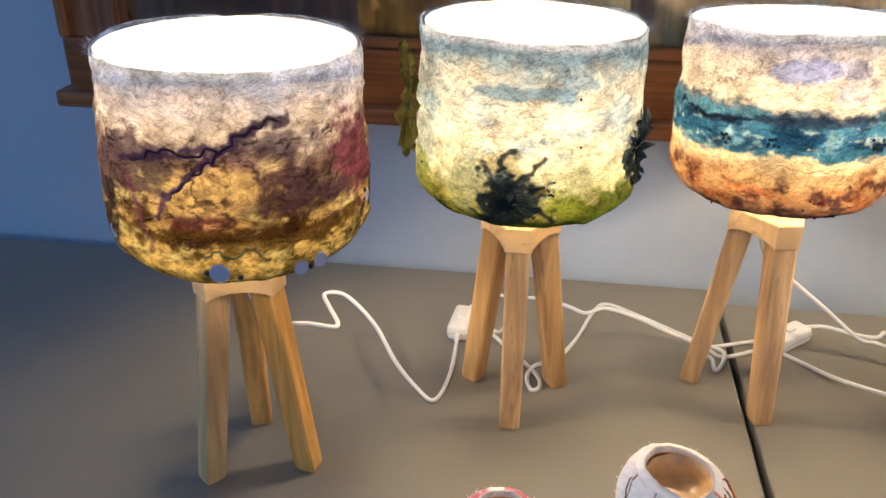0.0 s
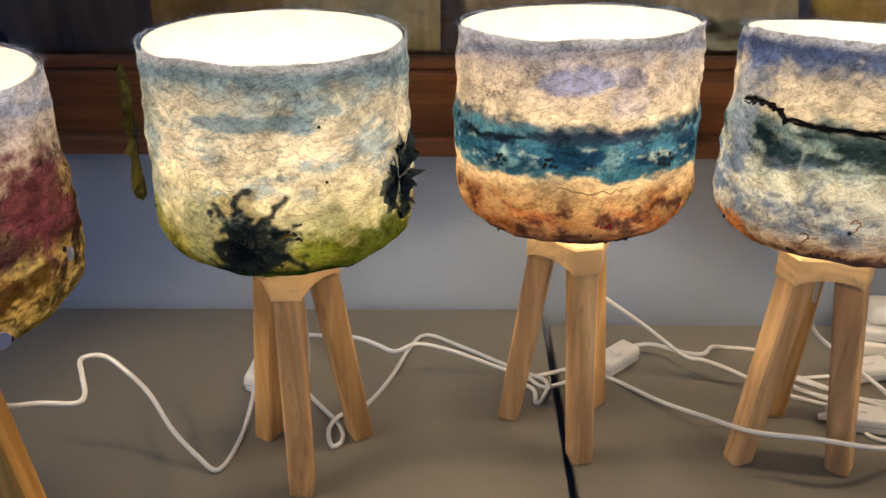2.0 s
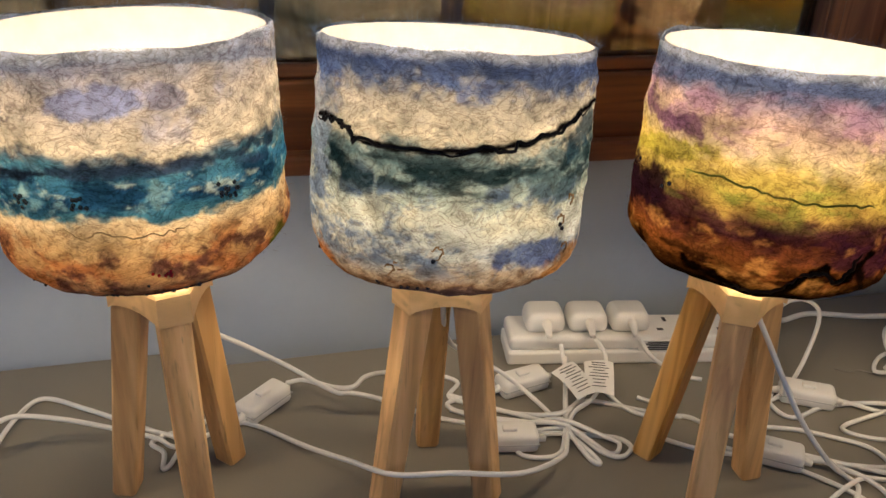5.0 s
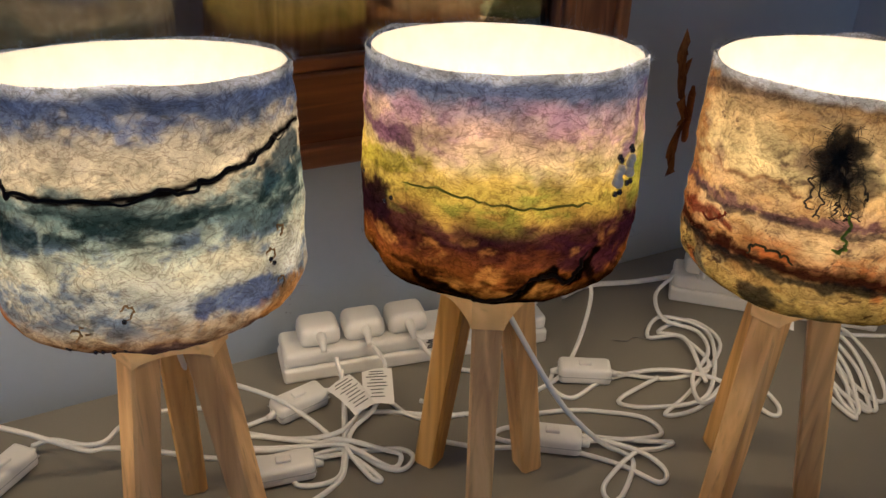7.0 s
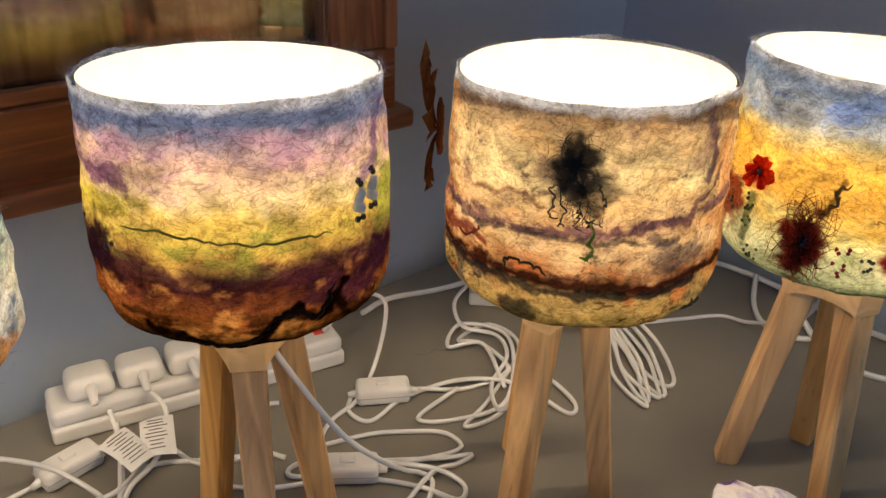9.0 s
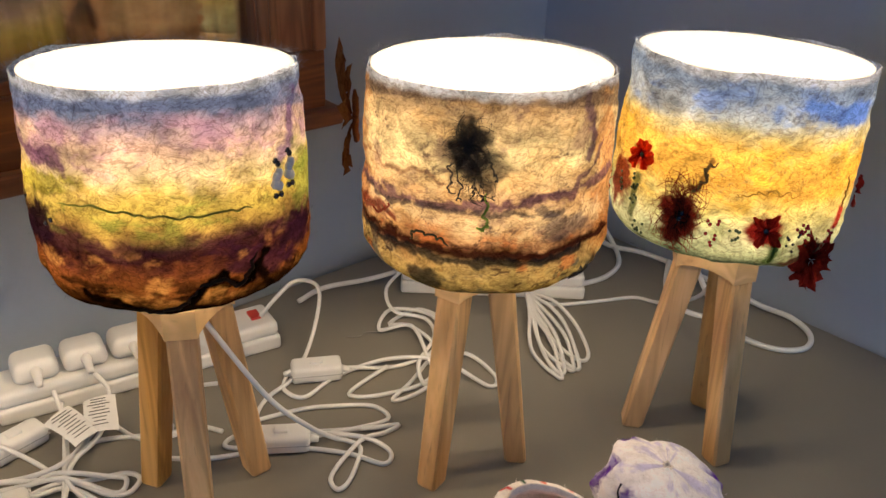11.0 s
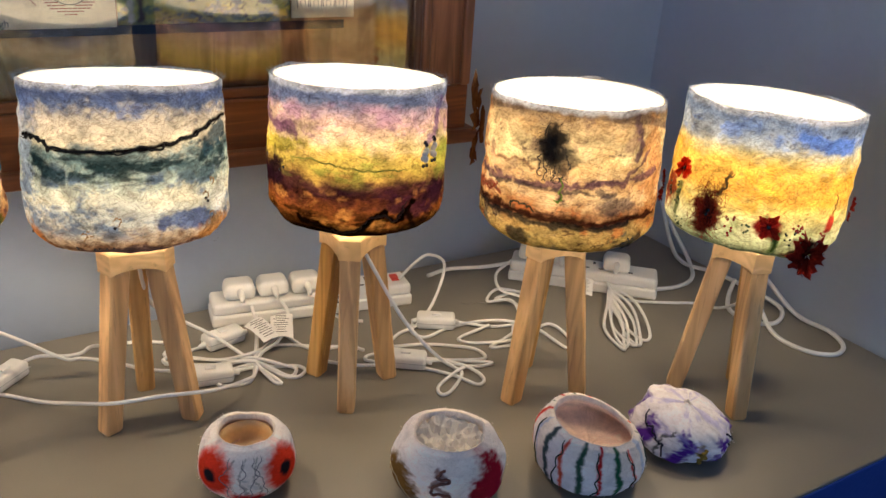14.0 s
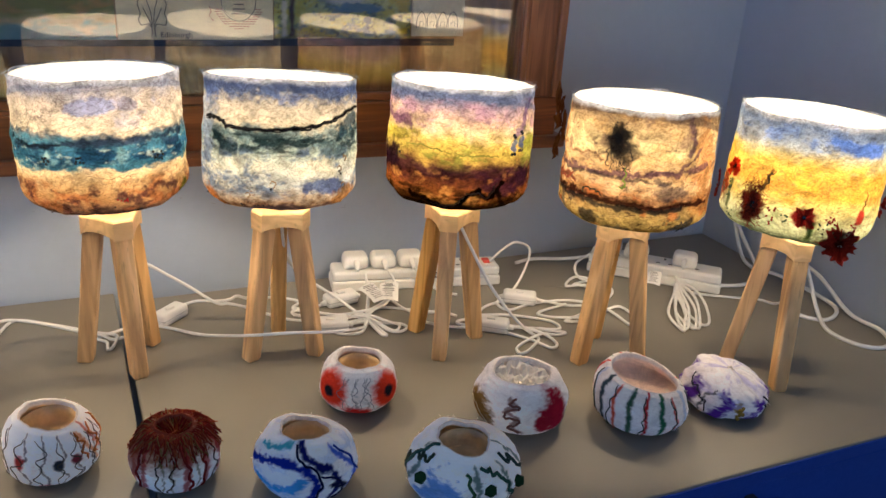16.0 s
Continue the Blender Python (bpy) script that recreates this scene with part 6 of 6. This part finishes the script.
cord(c6, [(1.20, 0.79, 0.006), (1.23, 0.86, 0.01), (1.20, 0.885, 0.004), (1.24, 0.91, 0.006), (1.27, 0.86, 0.003), (1.19, 0.775, 0.004), (1.13, 0.785), (1.10, 0.81), (1.16, 0.82, 0.004)])
cord(c6, [(1.16, 1.0, 0.004), (1.205, 1.008, 0.004), (1.26, 0.988, 0.006), (1.305, 0.965, 0.016)], radius=0.0034)

c7 = cord_thing("bundled white lamp cord tied by the corner extension lead")
qm = [MB @ pose(-LB / 2 + 0.035 + 0.050 * g, 0, 0) for g in range(4)]
plug(c6, qm[0])
plug(c7, qm[1])
plug(c7, qm[3] @ pose(-0.012, 0, 0))
for k in range(5):
    d = (-0.017, -0.011, -0.002, 0.004, 0.015)[k]
    e = (0.012, -0.006, 0.010, -0.012, 0.002)[k]
    cord(c7, [(1.395, 0.825, 0.012), (1.385 + d, 0.785 + e / 2, 0.010 + k * 0.002), (1.366 + 1.2 * d, 0.735, 0.004 + k * 0.003), (1.338 + 1.7 * d + e, 0.694 + e, 0.001), (1.324 + 1.4 * d, 0.694 - e, 0.001), (1.336 + d - e / 2, 0.738, 0.003), (1.372 + d / 2, 0.79, 0.010), (1.39, 0.82, 0.014)])
cord(c7, [(1.405, 0.845, 0.02), (1.395, 0.815, 0.014), (1.411, 0.793, 0.004), (1.467, 0.767), (1.515, 0.742), (1.515, 0.70, 0.012), (1.46, 0.62, 0.08), (1.39, 0.57, 0.17), (1.338, 0.545, 0.215)])
paper_tag(c7, pose(1.352, 0.835, TOP + 0.036, 20, 0, -40) @ Matrix.Diagonal((0.7, 0.7, 0.7, 1)), 3)
fray = thing("loose_thread", pose(0, 0, 0), "thin grey loose thread lying on the table", "thread")
vs, fs = tube([(1.165, 0.905, TOP + 0.001), (1.176, 0.892, TOP + 0.004), (1.190, 0.898, TOP + 0.001), (1.205, 0.884, TOP + 0.003), (1.216, 0.891, TOP + 0.001)], 0.0005, 5, 5)
piece("strand", mesh_of("strand", vs, fs, yarn((0.35, 0.33, 0.30))), fray)
c8 = thing("extension_cable", pose(-0.032, 0.0, 0), "thick white extension cable coiled against the wall", "cable")
cord(c8, [(1.478, 0.800, 0.012), (1.51, 0.805, 0.003), (1.56, 0.80), (1.61, 0.815), (1.645, 0.86, 0.01), (1.655, 0.93, 0.06), (1.66, 0.97, 0.12)], radius=0.0036)
cord(c8, [(1.655, 0.96, 0.10), (1.65, 0.91, 0.02), (1.635, 0.86, 0.004), (1.645, 0.80, 0.01), (1.658, 0.73, 0.006), (1.652, 0.665, 0.004), (1.61, 0.64), (1.575, 0.66), (1.575, 0.70), (1.61, 0.735), (1.65, 0.76, 0.012)], radius=0.0036)
cord(c8, [(1.66, 0.79, 0.05), (1.66, 0.72, 0.04), (1.655, 0.64, 0.006), (1.66, 0.58, 0.003), (1.645, 0.545), (1.61, 0.535), (1.58, 0.56), (1.575, 0.61), (1.60, 0.66, 0.01), (1.63, 0.72, 0.05), (1.63, 0.76, 0.09)], radius=0.0036)


# ---- framed embroidery on the wall ----
def framed_case():
    W, Hh = 1.635, 1.05
    m = Matrix.Translation((0.4125, 1.0893, 0.98)) @ pose(0, 0, 0, 0, 0, -1.35)
    case = thing("picture_frame", m, "large brown wooden glazed frame with a stitched hanging", "picture frame")
    depth = 0.045
    rail, stile = 0.085, 0.088
    part("bottom_rail", box(W, depth, rail, 0.004, 3, (0, -depth / 2, 0)), PINE, case, "stained pine bottom rail")
    part("sill", box(W + 0.03, depth + 0.016, 0.022, 0.005, 3, (0, -depth / 2 - 0.008, -0.006)), PINE, case, "moulded lower ledge")
    part("bead_strip", box(W - 2 * stile, 0.012, 0.014, 0.003, 2, (0, -depth + 0.012, rail)), PINE, case)
    part("top_rail", box(W, depth, rail, 0.004, 3, (0, -depth / 2, Hh - rail)), PINE, case)
    for s in (-1, 1):
        part("stile", box(stile, depth - 0.002, Hh - 2 * rail, 0.004, 3, (s * (W / 2 - stile / 2), -depth / 2, rail)), PINEV, case, "stained pine upright")
        part("reed", box(0.016, 0.012, Hh - 2 * rail, 0.004, 3, (s * (W / 2 - 0.010), -depth - 0.002, rail)), PINEV, case)
        part("reed", box(0.014, 0.010, Hh - 2 * rail, 0.004, 3, (s * (W / 2 - stile + 0.008), -depth - 0.001, rail)), PINEV, case)
    part("backing_board", box(W - 2 * stile, 0.008, Hh - 2 * rail, 0, 1, (0, -0.006, rail)), BOARD, case, "grained brown backing board")
    g = part("glass_pane", box(W - 2 * stile, 0.003, Hh - 2 * rail, 0, 1, (0, -depth + 0.022, rail)), GLASS, case, "clear picture glass")
    return case, m


CASE, CASE_M = framed_case()


def cloth_panel(parent, x0, x1, z0, z1, paint, seed, label, y=-0.0135):
    """A stitched cloth panel, slightly rippled, its picture in the dyed threads."""
    nx, nz = max(8, int((x1 - x0) / 0.0022)), int((z1 - z0) / 0.0022)
    X, Z = np.meshgrid(np.linspace(x0, x1, nx), np.linspace(z0, z1, nz))
    w = Wool((X - x0) / (x1 - x0) * 2 - 1, (Z - z0) / 0.12, seed, 1.2)
    paint(w)
    Y = y + 0.0008 * (fbm(X * 20, Z * 20, seed, 2) - 0.5)
    front = np.stack([X, Y, Z], -1).reshape(-1, 3)
    rear = front + np.array((0, 0.002, 0))
    i, j = np.meshgrid(np.arange(nz - 1), np.arange(nx - 1), indexing="ij")
    q = np.stack([i * nx + j, i * nx + j + 1, (i + 1) * nx + j + 1, (i + 1) * nx + j], -1).reshape(-1, 4)
    n = nx * nz
    rim = [k for k in range(nx)] + [k * nx + nx - 1 for k in range(1, nz)] + [(nz - 1) * nx + k for k in range(nx - 2, -1, -1)] + [k * nx for k in range(nz - 2, 0, -1)]
    sides = [(a, a + n, b + n, b) for a, b in zip(rim, rim[1:] + rim[:1])]
    me = mesh_of("cloth_panel", np.vstack([front, rear]).tolist(), q.tolist() + (q[:, ::-1] + n).tolist() + sides, FELTB)
    colour_mesh(me, np.vstack([w.col.reshape(-1, 3)] * 2))
    return piece("cloth_panel", me, parent, label)


def cloth_cream(w):
    w.bands([(0, (0.80, 0.73, 0.60)), (2, (0.82, 0.76, 0.63))])
    w.mottle((0.68, 0.60, 0.48), 4, 0.5, 0.7, 0.4)


def cloth_landscape(w):
    w.bands([(0, (0.16, 0.32, 0.42)), (0.12, (0.20, 0.36, 0.42)), (0.2, (0.55, 0.46, 0.30)), (0.35, (0.22, 0.25, 0.08)), (0.5, (0.28, 0.28, 0.10)), (0.58, (0.55, 0.33, 0.14)), (0.7, (0.55, 0.42, 0.22)), (0.8, (0.60, 0.55, 0.46)), (2, (0.5, 0.5, 0.5))], 0.15, 0.04)
    w.mottle((0.50, 0.30, 0.12), 5, 0.52, 0.66, 0.7, 0.2, 0.8)


def cloth_garden(w):
    w.bands([(0, (0.24, 0.24, 0.10)), (0.2, (0.45, 0.48, 0.16)), (0.5, (0.50, 0.52, 0.22)), (0.8, (0.38, 0.46, 0.32)), (2, (0.3, 0.35, 0.3))], 0.2, 0.05)
    w.mottle((0.50, 0.42, 0.06), 5, 0.5, 0.62, 0.8)
    w.mottle((0.08, 0.14, 0.16), 5, 0.54, 0.66, 0.8, shift=3)
    w.veins((0.03, 0.035, 0.03), 5, 0.04, 0.9)
    w.stroke([(-0.75, 0.05), (-0.75, 0.6)], 0.05, (0.09, 0.05, 0.04), 1.0, 0.0)
    w.stroke([(-0.86, 0.05), (-0.86, 0.45)], 0.05, (0.55, 0.55, 0.55), 1.0, 0.0)
    w.blob(0.05, 0.55, 0.35, 0.14, (0.55, 0.52, 0.52), 0.95, 0.3)
    w.blob(0.2, 0.4, 0.4, 0.07, (0.06, 0.16, 0.30), 0.9)
    w.blob(0.85, 0.55, 0.15, 0.2, (0.55, 0.42, 0.06), 0.9)


def stitched_line(parent, points, colour, radius=0.0006):
    vs, fs = tube([(p[0], -0.0152, p[1]) for p in points], radius, 5, 5)
    piece("stitching", mesh_of("stitching", vs, fs, yarn(colour)), parent)


HX = 0.4125
ink = (0.06, 0.05, 0.045)
dark_border = part("cloth_border", box(0.80, 0.002, 0.012, 0.0008, 1, (0.22, -0.0122, 0.170)), yarn((0.03, 0.035, 0.05)), CASE, "dark lower edge of the hanging")
land = cloth_panel(CASE, -0.18, 0.495 - HX, 0.180, 0.60, cloth_landscape, 301, "stitched landscape in orange, green and blue")
cream = cloth_panel(CASE, 0.497 - HX, 0.724 - HX, 0.180, 0.60, cloth_cream, 302, "cream cloth panel with a stitched tree")
garden = cloth_panel(CASE, 0.726 - HX, 0.952 - HX, 0.182, 0.60, cloth_garden, 303, "stitched garden in green, yellow and brown")
town = cloth_panel(CASE, 0.954 - HX, 1.047 - HX, 0.186, 0.60, cloth_cream, 304, "cream cloth panel with stitched rooftops")
tx = 0.547 - HX
for s in (-1, 1):
    stitched_line(cream, [(tx + s * 0.003, 0.184), (tx + s * 0.002, 0.197), (tx + s * 0.007, 0.203), (tx + s * 0.016, 0.201), (tx + s * 0.020, 0.209), (tx + s * 0.017, 0.218), (tx + s * 0.020, 0.232), (tx + s * 0.012, 0.245), (tx, 0.249)], ink)
    stitched_line(cream, [(tx + s * 0.001, 0.199), (tx + s * 0.008, 0.215), (tx + s * 0.013, 0.226)], ink)
    stitched_line(cream, [(tx + s * 0.001, 0.202), (tx + s * 0.003, 0.222), (tx + s * 0.008, 0.238)], ink)
rx, rz = 0.672 - HX, 0.238
stitched_line(cream, [(rx + 0.026 * math.cos(t), rz + 0.030 * math.sin(t)) for t in np.linspace(0, 2 * np.pi, 18)], ink)
brick = box(0.0042, 0.0012, 0.0012)
brick_me = bpy.data.meshes.new("brick_stitch")
brick.to_mesh(brick_me)
brick.free()
brick_me.materials.append(yarn((0.42, 0.07, 0.05)))
for row in range(9):
    for col in range(-8, 9):
        bx, bz = rx + col * 0.0052 + 0.0026 * (row % 2), rz - 0.042 + row * 0.0036
        d = math.hypot((bx - rx) / 0.026, (bz - rz) / 0.030)
        if 1.08 < d < 1.45:
            piece("brick_stitch", brick_me, cream, "", pose(bx, -0.0148, bz))
for k in range(5):
    part("print_bar", box(0.022 - 0.004 * (k % 3), 0.0008, 0.0016, 0, 1, (rx, -0.0148, rz - 0.020 + 0.007 * k)), yarn((0.10, 0.08, 0.08)), cream, "unreadable stitched line")
stitched_line(cream, [(0.628 - HX, 0.230), (0.631 - HX, 0.222), (0.628 - HX, 0.216), (0.634 - HX, 0.208)], (0.42, 0.10, 0.07))
for k in range(4):
    ux = 0.962 - HX + 0.019 * k
    stitched_line(town, [(ux, 0.200), (ux, 0.214 + 0.004 * (k % 2)), (ux + 0.008, 0.226), (ux + 0.016, 0.214), (ux + 0.016, 0.200)], ink)
    stitched_line(town, [(ux + 0.005, 0.202), (ux + 0.005, 0.209), (ux + 0.011, 0.209), (ux + 0.011, 0.202)], ink, 0.0004)
word = bpy.data.curves.new("stitched_word", "FONT")
word.body, word.size, word.extrude = "Edinburgh", 0.0115, 0.0003
wo = piece("stitched_word", word, cream, "dark stitched word", pose(0.556 - HX, -0.0152, 0.1835, 90, 0, 0))
word.materials.append(yarn((0.03, 0.03, 0.06)))
